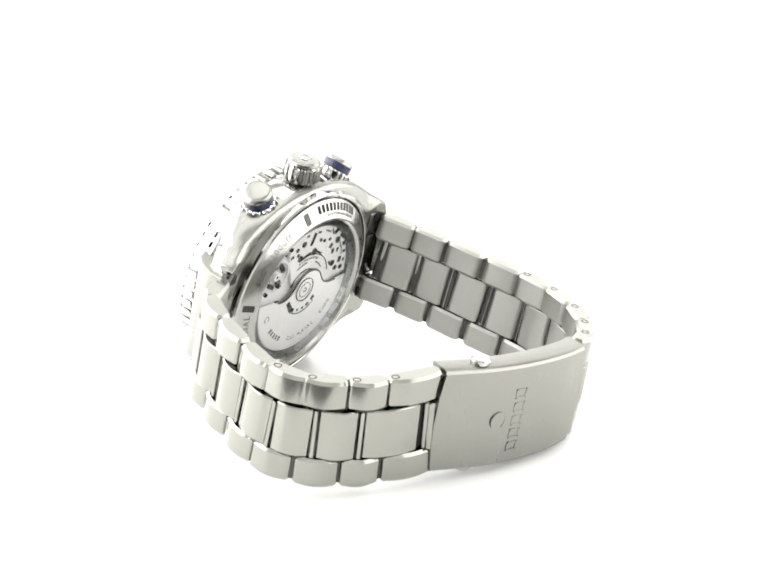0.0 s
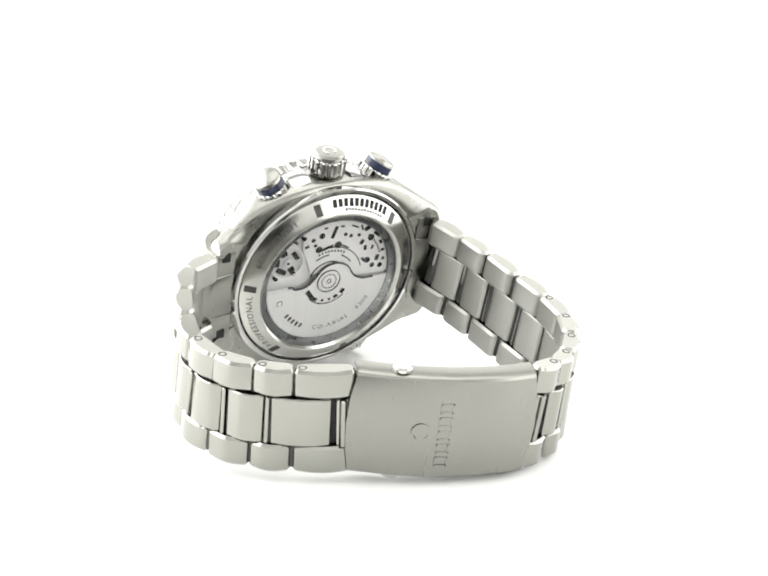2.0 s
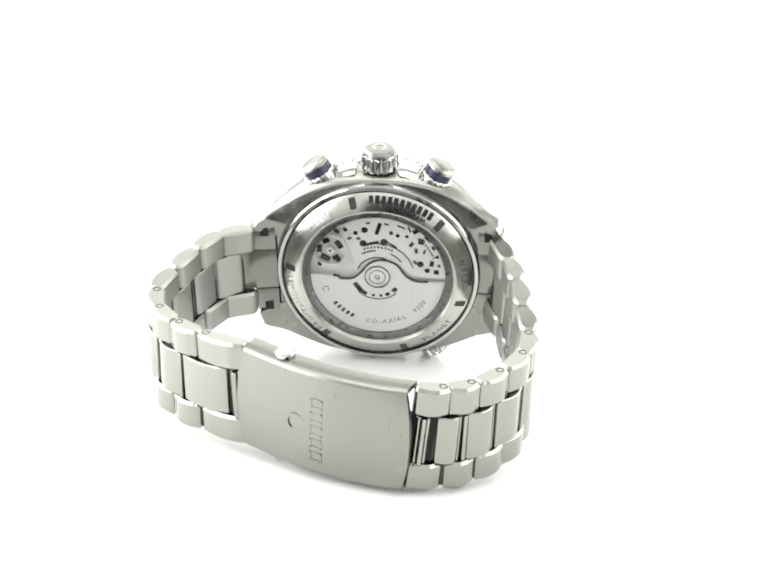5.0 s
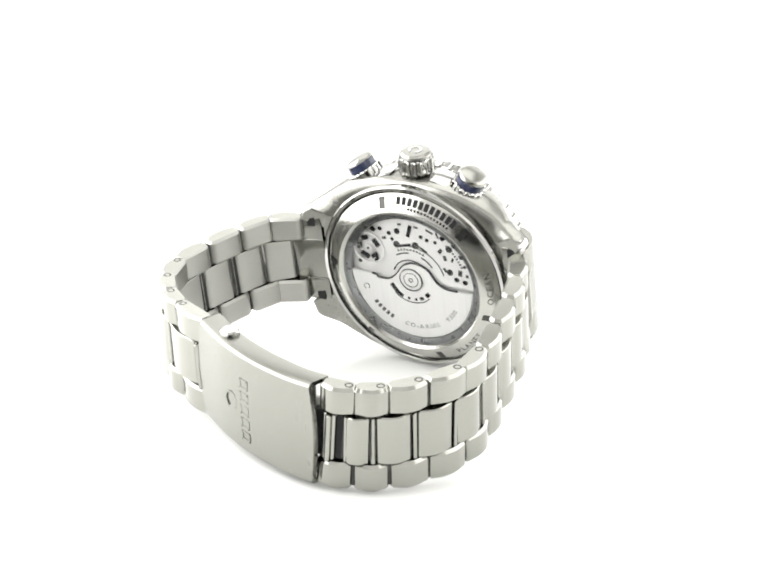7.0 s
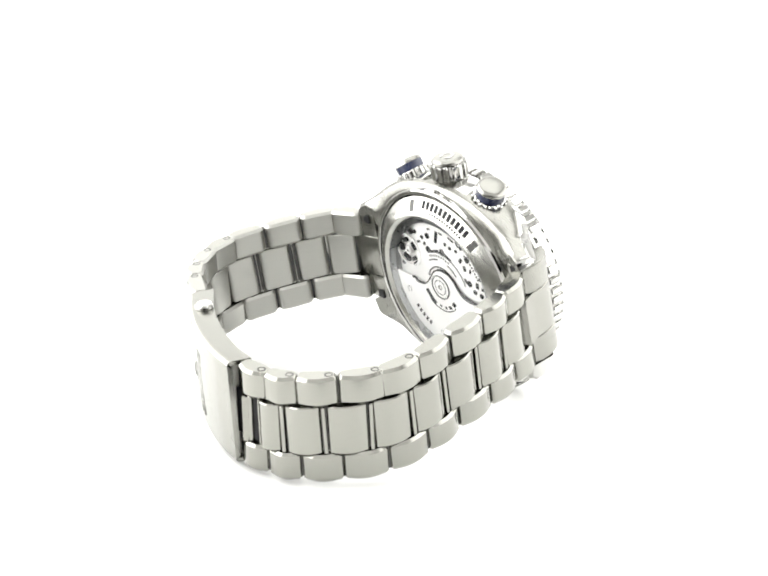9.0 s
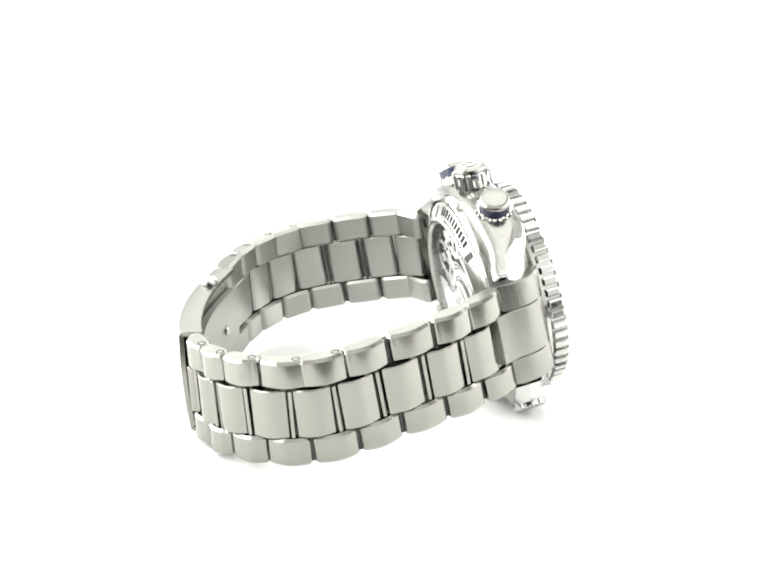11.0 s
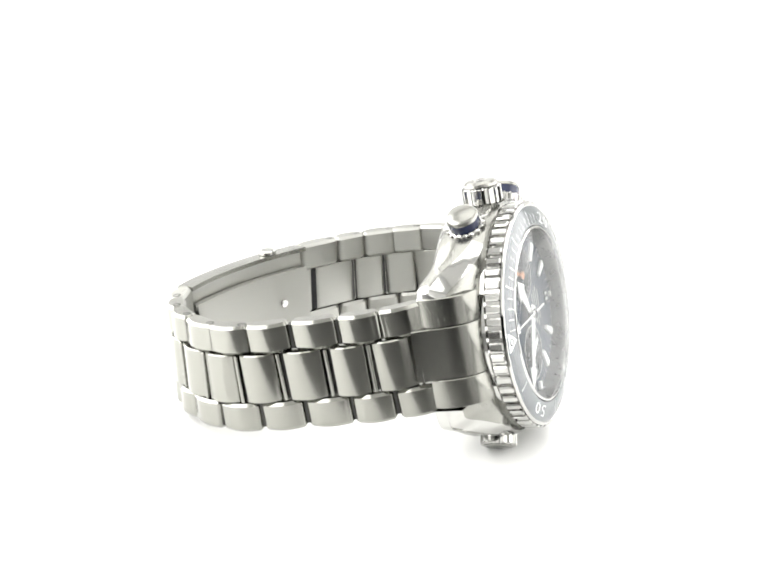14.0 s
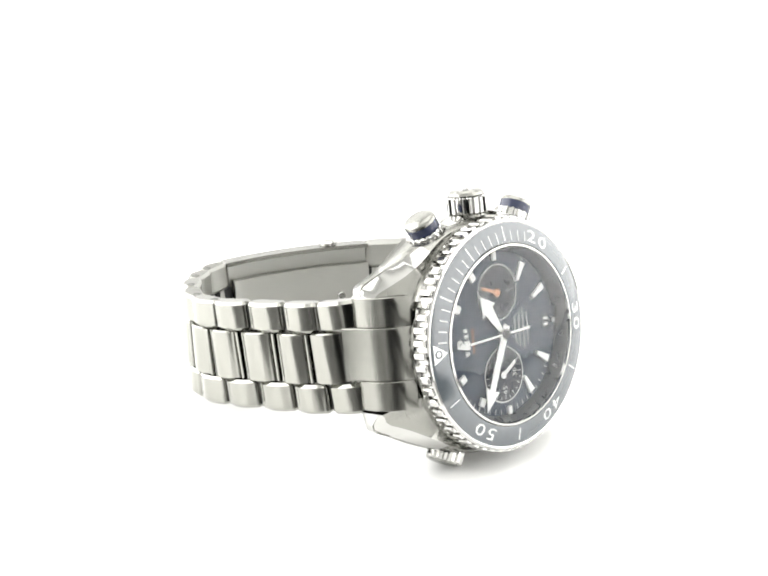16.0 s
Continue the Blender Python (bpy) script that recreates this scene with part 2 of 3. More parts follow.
def spline(points, n=24):
    """A smooth curve through points, as dense samples."""
    pts = [Vector(p) for p in points]
    pts = [2 * pts[0] - pts[1]] + pts + [2 * pts[-1] - pts[-2]]
    out = []
    for i in range(1, len(pts) - 2):
        a, b, c, d = pts[i - 1:i + 3]
        for k in range(n):
            t = k / n
            out.append(0.5 * ((2 * b) + (c - a) * t + (2 * a - 5 * b + 4 * c - d) * t * t + (3 * b - a - 3 * c + d) * t ** 3))
    return out + [pts[-2]]


def along(curve, s):
    """The point s mm along a sampled curve."""
    for a, b in zip(curve, curve[1:]):
        d = (b - a).length
        if s <= d:
            return a + (b - a) * (s / d)
        s -= d
    return curve[-1] + (curve[-1] - curve[-2]).normalized() * s


def length(curve):
    return sum((b - a).length for a, b in zip(curve, curve[1:]))


# outer face of the bracelet at half its width, from the lugs to the clasp (x, y, z)
TWELVE = spline([(27.6, 2.6, -0.6), (30.9, -5.6, -1.1), (32.7, -14.0, -1.1), (33.9, -23.6, -1.0), (35.3, -32.7, -0.9),
                 (34.8, -42.0, -0.3), (30.6, -50.4, 1.0), (24.9, -56.7, 2.0), (18.6, -60.3, 2.9), (11.4, -61.6, 3.9)])
SIX = spline([(-27.8, 3.6, -0.2), (-33.4, 2.4, 0.0), (-38.2, -3.0, 0.2), (-41.3, -9.8, 0.4), (-44.0, -17.0, 0.7),
              (-46.0, -25.5, 1.0), (-44.9, -31.5, 1.3), (-41.3, -37.2, 1.9), (-36.0, -42.4, 2.5), (-28.5, -47.0, 3.1), (-20.6, -50.4, 3.8)])
ACROSS = Vector((0.05, 0.13, 1.0)).normalized()      # the bracelet's width, past the lugs


def link_pose(curve, s0, s1, sign, lean=1.0):
    a, b = along(curve, s0), along(curve, s1)
    ex = (b - a).normalized()
    w = Vector((0.05 * lean, 0.13 * lean, 1.0))
    ez = (w - ex * w.dot(ex)).normalized()
    ey = ez.cross(ex)
    if sign < 0:                                      # outward
        ex, ey = -ex, -ey
    m = Matrix((ex, ey, ez)).transposed().to_4x4()
    m.translation = ((a + b) / 2 - ey * 0.4) * MM
    return BASIS @ m


def link_mesh(kind, span):
    bm = bmesh.new()
    h = span / 2 - 0.32
    if kind == "centre":
        h -= 0.55
        prism(bm, rounded(-h, h, -3.3, -0.55, 1.1, 0.6, 5, 0.85), -5.0, 5.0, 0.22)
    elif kind == "knuckle":
        prism(bm, rounded(-0.42, 0.42, -2.9, -0.45, 0.3, 0.35, 3), -4.9, 4.9, 0.15)
    else:
        z0, z1 = (5.12, 10.95) if kind == "top" else (-10.95, -5.12)
        prism(bm, rounded(-h, h, -3.9, -0.6, 1.6, 0.9, 5, 0.85), z0, z1, 0.6, inset=0.5)
    return bm


MESHES = {}


def link(kind, name, curve, s0, s1, sign, lean, label):
    span = round((along(curve, s1) - along(curve, s0)).length, 1)
    key = (kind, span)
    m = link_pose(curve, s0, s1, sign, lean)
    if key in MESHES:
        ob = part(name, None, None, watch, label, m, data=MESHES[key])
    else:
        ob = part(name, link_mesh(kind, span), BRUSHED_X, watch, label, m, smooth=28)
        MESHES[key] = ob.data
        ob.data.materials.append(INNER)
        for f in ob.data.polygons:
            if f.normal.y < -0.3:
                f.material_index = 1
    if kind == "top" and s0 > 30:
        # slotted pin head in the upper edge of the side link
        bm = bmesh.new()
        lathe(bm, [(0.55, 0.0), (0.55, 0.06), (0.80, 0.06), (0.85, 0.0)], 18)
        for v in bm.verts:
            v.co = Vector((v.co.x - sign * (span / 2 - 1.9), v.co.z - 2.0, 10.92 + v.co.y))
        part("pin", bm, GROOVE, ob, "dark ring of a pin end")
    return ob


# a joint's backing, coloured dark so the gap reads as shaded
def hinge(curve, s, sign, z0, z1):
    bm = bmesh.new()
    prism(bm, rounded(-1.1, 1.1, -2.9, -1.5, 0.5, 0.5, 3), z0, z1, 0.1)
    part("joint_shade_tube", bm, GROOVE, watch, "backing tube coloured dark for the shade in a joint", link_pose(curve, s - 0.5, s + 0.5, sign))


def bracelet(curve, outer, sign):
    """outer: the joints of the side links, in mm along the curve; the centre links sit a third further on."""
    for i, (a, b) in enumerate(zip(outer, outer[1:])):
        lean = min(1.0, 0.35 + 0.35 * i)
        link("top", "side_link", curve, a, b, sign, lean, "brushed steel side link")
        link("low", "side_link", curve, a, b, sign, lean, "brushed steel side link")
    shift = 3.3
    mids = [a + shift for a in outer[:-2]] + [outer[-1] - (4.6 if sign > 0 else 3.9)]
    for i, (a, b) in enumerate(zip(mids, mids[1:])):
        link("centre", "centre_link", curve, a, b, sign, min(1.0, 0.5 + 0.3 * i), "brushed steel centre link")
        link("knuckle", "knuckle", curve, a - 0.5, a + 0.5, sign, min(1.0, 0.5 + 0.3 * i), "narrow hinge bar between centre links")
    # backing tubes close the joints from within; their dark colour is the gaps' shade
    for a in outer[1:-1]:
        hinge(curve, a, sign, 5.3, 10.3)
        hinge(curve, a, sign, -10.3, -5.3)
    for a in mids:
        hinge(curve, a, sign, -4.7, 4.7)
    # black block painting the shade inside the slot, and the thin last bar at the clasp
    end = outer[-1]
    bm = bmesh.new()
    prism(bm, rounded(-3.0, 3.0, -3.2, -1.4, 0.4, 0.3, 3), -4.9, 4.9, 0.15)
    part("slot_shade_block", bm, DARK, watch, "recessed block coloured black for the shade in the clasp slot", link_pose(curve, end - 5.0, end + 1.0, sign))
    link("centre", "centre_link", curve, outer[-1] - 4.6, outer[-1] - 0.2, sign, 1.0, "narrow brushed steel end bar")


L12, L6 = length(TWELVE), length(SIX)
bracelet(TWELVE, [0, 9.2, 17.9, 27.5, 36.7, 46.0, 55.2, 63.6, 70.8, L12 - 0.3], 1)
bracelet(SIX, [0, 9.1, 18.0, 27.2, 36.3, 45.3, 54.3, 62.6, L6 - 0.3], -1)


# ---- clasp
def clasp():
    path = spline([(-21.2, -49.5), (-12.6, -54.8), (-4.0, -58.5), (4.9, -60.9), (10.7, -61.5)], 6)
    base = along(path, length(path) / 2)
    ex = (path[-1] - path[0]).normalized()
    e3 = Vector((ex.x, ex.y, 0.0))
    ez = (ACROSS - e3 * ACROSS.dot(e3)).normalized()
    m = Matrix((e3, ez.cross(e3), ez)).transposed().to_4x4()
    m.translation = Vector((base.x, base.y, 4.1)) * MM
    inv = m.inverted()
    # outer curve in the clasp's own plane, x along, y inward positive
    flat = []
    for p in path:
        q = inv @ (Vector((p.x, p.y, 4.1)) * MM)
        flat.append((q.x / MM, q.y / MM))
    M = BASIS @ m
    inward = 1 if (m.to_3x3() @ Vector((0, 1, 0))).y > 0 else -1

    def strip(d0, d1, f0=0.0, f1=1.0):
        sub = [flat[i] for i in range(int(f0 * (len(flat) - 1)), int(f1 * (len(flat) - 1)) + 1)]
        return [(x, y + inward * d0) for x, y in sub] + [(x, y + inward * d1) for x, y in reversed(sub)]
    bm = bmesh.new()
    n = len(flat)
    # cover plate with folded-over side walls, bowed a little at its ends
    rows = []
    prof = [(-10.9, 4.9), (-10.95, 1.2), (-10.7, 0.45), (-10.2, 0.08), (-5.0, -0.05), (0, -0.1), (5.0, -0.05), (10.2, 0.08), (10.7, 0.45),
            (10.95, 1.2), (10.9, 4.9)]
    for i, (x, y) in enumerate(flat):
        f = i / (n - 1) * 2 - 1
        row = []
        for z, d in prof:
            bowed = x + (1.0 if f > 0 else -1.0) * 1.3 * (1 - (z / 10.9) ** 2) * max(0, abs(f) - 0.7) / 0.3
            row.append((bowed, y + inward * d, z))
        rows.append(row)
    outer = [[bm.verts.new(p) for p in row] for row in rows]
    inner = [[bm.verts.new((p[0], p[1] + inward * (1.0 if abs(p[2]) < 10.5 else 0.0), p[2] - math.copysign(0.9, p[2]) * (abs(p[2]) >= 10.1))) for p in row] for row in rows]
    k = len(prof)
    for i in range(n - 1):
        for j in range(k - 1):
            bm.faces.new((outer[i][j], outer[i][j + 1], outer[i + 1][j + 1], outer[i + 1][j]))
            bm.faces.new((inner[i][j], inner[i + 1][j], inner[i + 1][j + 1], inner[i][j + 1]))
        bm.faces.new((outer[i][0], outer[i + 1][0], inner[i + 1][0], inner[i][0]))
        bm.faces.new((outer[i][-1], inner[i][-1], inner[i + 1][-1], outer[i + 1][-1]))
    for i in (0, n - 1):
        for j in range(k - 1):
            bm.faces.new((outer[i][j], outer[i][j + 1], inner[i][j + 1], inner[i][j]))
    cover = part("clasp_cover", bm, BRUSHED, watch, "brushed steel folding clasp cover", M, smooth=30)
    # fold-over blades inside, one over the other
    for name, d0, d1, w, f0, f1, mat in (("clasp_blade", 1.6, 2.9, 9.6, 0.02, 0.98, INNER), ("clasp_blade", 3.2, 4.6, 6.3, 0.0, 0.95, INNER)):
        bm = bmesh.new()
        prism(bm, strip(d0, d1, f0, f1), -w, w, 0.15)
        part(name, bm, mat, cover, "curved steel folding blade")
    bm = bmesh.new()
    prism(bm, disc(0.95, 20, flat[4][0], 0), -0.3, 0.3, 0.15, (0, 2, 1))
    knob = part("rivet", bm, POLISHED, cover, "polished rivet on the inner blade")
    knob.location = (0, (flat[4][1] + inward * 4.75) * MM, -0.001)
    # release buttons through both side walls
    bx, by = -8.6, 2.9
    near = min(flat, key=lambda p: abs(p[0] - bx))
    for s in (1, -1):
        bm = bmesh.new()
        prism(bm, disc(1.9, 24, bx, near[1] + inward * by), 10.7, 12.0, 0.35)
        if s < 0:
            for v in bm.verts:
                v.co.z = -v.co.z
        part("push_button", bm, POLISHED, cover, "round polished release button")
    # embossed mark: an open ring over a row of plain bars
    bm = bmesh.new()
    for i in range(5):
        z0, z1 = -8.0 + i * 2.9, -5.9 + i * 2.9
        x0, x1 = -1.2, 1.4
        y = min(flat, key=lambda p: abs(p[0] - 0.1))[1] - inward * 0.12
        for u0, u1, w0, w1 in ((x0, x0 + 0.4, z0, z1), (x1 - 0.4, x1, z0, z1), (x0, x1, z0, z0 + 0.4), (x0, x1, z1 - 0.4, z1)):
            prism(bm, [(u0, w0), (u1, w0), (u1, w1), (u0, w1)], y, y + inward * 0.3, 0.0, (0, 2, 1))
    for i in range(14):
        a, b = radians(-60 + i * 300 / 14), radians(-60 + (i + 1) * 300 / 14)
        cx, cz = -4.4, -0.6
        y = min(flat, key=lambda p: abs(p[0] - cx))[1] - inward * 0.20
        quad = [(cx + r * math.cos(t), cz + r * math.sin(t)) for r, t in ((1.5, a), (1.95, a), (1.95, b), (1.5, b))]
        prism(bm, quad, y, y + inward * 0.2, 0.0, (0, 2, 1))
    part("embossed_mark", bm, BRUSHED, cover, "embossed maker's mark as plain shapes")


clasp()


# ---- end links that fill the gap between the lugs
def end_link(curve, sign):
    outer = [(22.3, 11.0), (24.2, 10.3), (25.8, 9.0), (27.0, 7.2), (27.7, 5.0)]
    outer.append((27.9, 2.6) if sign > 0 else (28.0, 4.0))
    low = [(27.4, 0.9), (25.8, 0.95), (22.3, 1.5)]
    pts = [(sign * x, y) for x, y in outer + low]
    bm = bmesh.new()
    end = [(29.2, -0.9), (27.6, -2.4), (26.6, 0.9)] if sign > 0 else [(30.6, 3.2), (30.3, 0.4), (27.0, 0.85)]
    prism(bm, [(sign * x, y) for x, y in outer + end + [(22.3, 1.6)]], -5.05, 5.05, 0.15)
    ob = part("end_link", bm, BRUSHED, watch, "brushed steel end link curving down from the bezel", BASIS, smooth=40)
    for s in (1, -1):
        bm = bmesh.new()
        prism(bm, pts, 5.15 if s > 0 else -10.8, 10.8 if s > 0 else -5.15, 0.15)
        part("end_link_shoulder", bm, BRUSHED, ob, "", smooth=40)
        # dark slot of the spring bar in the back
        bm = bmesh.new()
        slab(bm, sign * 24.6 - 0.95, sign * 24.6 + 0.95, s * 9.7 - 1.0, s * 9.7 + 1.0, 0.98, 2.2, 0.0)
        part("spring_bar_slot", bm, DARK, ob, "black spring bar slot")


end_link(TWELVE, 1)
end_link(SIX, -1)


# ---- case body with four lugs
def case_body():
    half_top = [(0, 23.1), (5, 22.9), (9.5, 22.2), (13.5, 21.0), (17.2, 19.2), (20.6, 17.0), (23.8, 14.9), (26.3, 13.5), (27.0, 12.9), (27.2, 12.2), (27.1, 10.95),
                (25.0, 10.95), (22.2, 10.95), (22.1, 0.0)]
    half_low = [(22.2, -10.95), (25.0, -10.95), (27.1, -10.95), (27.2, -13.2), (27.0, -14.2), (26.2, -14.9), (23.6, -16.2), (20.4, -18.0), (17.0, -19.6),
                (13.3, -21.1), (9.3, -22.1), (5, -22.7), (0, -22.9)]
    edge = [tuple(p) for p in spline(half_top[:9], 4)]
    edge_low = [tuple(p) for p in spline(half_low[5:], 4)]
    right = edge + half_top[9:] + half_low[:5] + edge_low
    left = [(-x, z) for x, z in reversed(right[1:-1])]
    plan = right + left
    bm = bmesh.new()

    def smooth01(v):
        v = max(0.0, min(1.0, v))
        return v * v * (3 - 2 * v)

    def bottom(x):
        return 2.3 - 1.8 * smooth01((abs(x) - 20.5) / 6.5)

    def top(x):
        return 11.4 - 5.4 * smooth01((abs(x) - 17.0) / 11.0)

    def ring(kind):
        out = []
        for x, z in plan:
            d = math.hypot(x, z)
            lug = abs(x) > 21.9 and abs(z) < 11.0
            b, t = bottom(x), top(x)
            k, y = {"b0": (0.9, b), "b1": (0.0, b + 0.8), "m": (-0.15, (b + t) / 2), "t1": (0.05, t - 0.9), "t2": (0.8, t)}[kind]
            if lug:
                k = 0.0
            sweep = 0.0 if lug else smooth01((abs(x) - 11.0) / 12.0)
            if kind == "t1":
                y -= 2.3 * sweep
            dz = math.copysign(min(1.3 * sweep, max(0.0, abs(z) - 11.0)), z) if kind == "t2" else 0.0
            out.append(bm.verts.new((x * (1 - k / d), y, z * (1 - k / d) - dz)))
        return out
    rings = [ring(k) for k in ("b0", "b1", "m", "t1", "t2")]
    n = len(plan)
    for a, b in zip(rings, rings[1:]):
        for i in range(n):
            f = bm.faces.new((a[i], a[(i + 1) % n], b[(i + 1) % n], b[i]))
            tip = min(abs(v.co.x) for v in f.verts) > 25.9
            facet = b is rings[-1] and min(abs(v.co.x) for v in f.verts) > 15.0
            f.material_index = 1 if facet or tip else 0

    def close(edge, levels):
        """Closes an end towards the middle with rings at (greatest radius, height)."""
        for r, y in levels:
            nxt = []
            for x, z in plan:
                d = math.hypot(x, z)
                k = min(1.0, r / d)
                nxt.append(bm.verts.new((x * k, top(x) if y > 6 and d <= r else y, z * k)))
            for i in range(n):
                bm.faces.new((edge[i], edge[(i + 1) % n], nxt[(i + 1) % n], nxt[i]))
            edge = nxt
    close(rings[0], [(21.9, 2.3), (15.0, 2.8)])
    close(rings[-1], [(22.0, 10.9), (20.6, 11.0), (16.0, 11.0)])
    body = part("case", bm, BRUSHED_CASE, watch, "brushed and polished steel case with broad lugs", TILT, smooth=55)
    body.data.materials.append(POLISHED)
    # crown guards: shoulders on both sides of the crown
    for x in (-1, 1):
        bm = bmesh.new()
        prism(bm, [(x * 4.2, 21.5), (x * 9.8, 20.5), (x * 9.0, 22.7), (x * 6.2, 23.6), (x * 4.6, 23.7)], 4.2, 10.2, 1.2, (0, 2, 1), 0.5)
        part("crown_guard", bm, POLISHED, body, "polished crown guard")
    return body


BRUSHED_CASE = brush(principled("satin_case_steel", STEEL, 0.2, 1.0), (300, 5000, 300), 0.20, 0.30, (0.29, 0.289, 0.268), 0.03, 0.04)
case = case_body()


# ---- bezel, crystal and dial
def bezel():
    bm = bmesh.new()
    lathe(bm, [(19.5, 10.8), (22.4, 10.9), (22.7, 11.2), (22.7, 11.9), (22.35, 12.2), (22.35, 15.0), (22.6, 15.3), (22.4, 15.65), (22.1, 15.72), (21.4, 15.4), (17.9, 16.1), (17.7, 16.5),
               (17.3, 16.55), (17.2, 13.0)], 120)
    ob = part("bezel", bm, POLISHED, watch, "polished steel rotating bezel", TILT @ pose(0, -0.0003, 0), smooth=25)
    bm = bmesh.new()
    prism(bm, [(22.0, -0.82), (22.85, -0.78), (23.1, -0.5), (23.1, 0.5), (22.85, 0.78), (22.0, 0.82)], 12.1, 15.15, 0.3, (0, 2, 1), 0.2)
    tooth = part("bezel_tooth", bm, POLISHED, ob, smooth=25)
    for i in range(1, 60):
        o = part("bezel_tooth", None, None, ob, data=tooth.data)
        o.rotation_euler.y = 2 * math.pi * i / 60
    bm = bmesh.new()
    lathe(bm, [(21.98, 15.3), (21.95, 15.56), (21.75, 15.68), (18.2, 16.42), (18.0, 16.4), (17.95, 16.0)], 120)
    insert = part("bezel_insert", bm, CERAMIC, ob, "glossy blue-grey ceramic bezel insert")

    def lie(bm, lift=0.03):
        for v in bm.verts:
            r = math.hypot(v.co.x, v.co.z)
            v.co.y = 15.72 + (21.5 - r) / 3.3 * 0.70 + lift
    bm = bmesh.new()
    for minute in range(1, 60):
        a = 2 * math.pi * minute / 60
        if minute < 19 or minute in (25, 35, 45, 55):
            five = minute % 5 == 0
            r0, r1, w = (18.4, 21.2, 0.15) if five else (18.4, 20.3, 0.09)
            if minute > 20:
                r0, r1 = 18.6, 21.1
            pts = [(r0, -w), (r1, -w), (r1, w), (r0, w)]
            vs = [bm.verts.new((u * math.cos(a) - v * math.sin(a), 16, u * math.sin(a) + v * math.cos(a))) for u, v in pts]
            bm.faces.new(vs)
    lie(bm)
    part("minute_scale", bm, SILVER, ob, "silver minute strokes")
    for text in ("20", "30", "40", "50"):
        bm = bmesh.new()
        arc_text(bm, text, 19.8, int(text) * 6, 3.3, 16, 1, stretch=1.75, gap=0.25)
        lie(bm)
        part("numeral", bm, SILVER, ob, "silver numeral")
    bm = bmesh.new()
    tri = [(18.3, 0.0), (21.35, -2.1), (21.35, 2.1)]
    holes = [(20.25 + 0.82 * math.cos(radians(a)), 0.82 * math.sin(radians(a))) for a in range(180, 540, 20)]
    edge = []
    for x, z in holes:
        dx, dz = x - 20.25, z
        best = 9.0
        for (ax, az), (bx, bz) in zip(tri, tri[1:] + tri[:1]):
            ex, ez = bx - ax, bz - az
            den = dx * ez - dz * ex
            if abs(den) > 1e-9:
                t = ((ax - 20.25) * ez - az * ex) / den
                u = ((ax - 20.25) * dz - az * dx) / den
                if t > 0 and -0.001 <= u <= 1.001:
                    best = min(best, t)
        edge.append((20.25 + dx * best, dz * best))
    a = [bm.verts.new((x, 16, z)) for x, z in holes]
    b = [bm.verts.new((x, 16, z)) for x, z in edge]
    for i in range(len(a)):
        k = (i + 1) % len(a)
        bm.faces.new((a[i], a[k], b[k], b[i]))
    lie(bm)
    part("triangle_mark", bm, LUME, ob, "white triangle with a round pip")
    bm = bmesh.new()
    prism(bm, disc(0.5, 18, 20.25, 0), 15.9, 16.10, 0.05, (0, 2, 1))
    part("pip", bm, LUME, ob, "white luminous pip")
    bm = bmesh.new()
    lathe(bm, [(17.2, 15.4), (17.2, 16.5), (16.9, 16.62), (12.0, 16.8), (6.0, 16.92), (0, 16.95)], 72)
    cr = part("crystal", bm, CRYSTAL, ob, "clear domed sapphire crystal")
    cr.visible_shadow = False
    return ob


bezel()


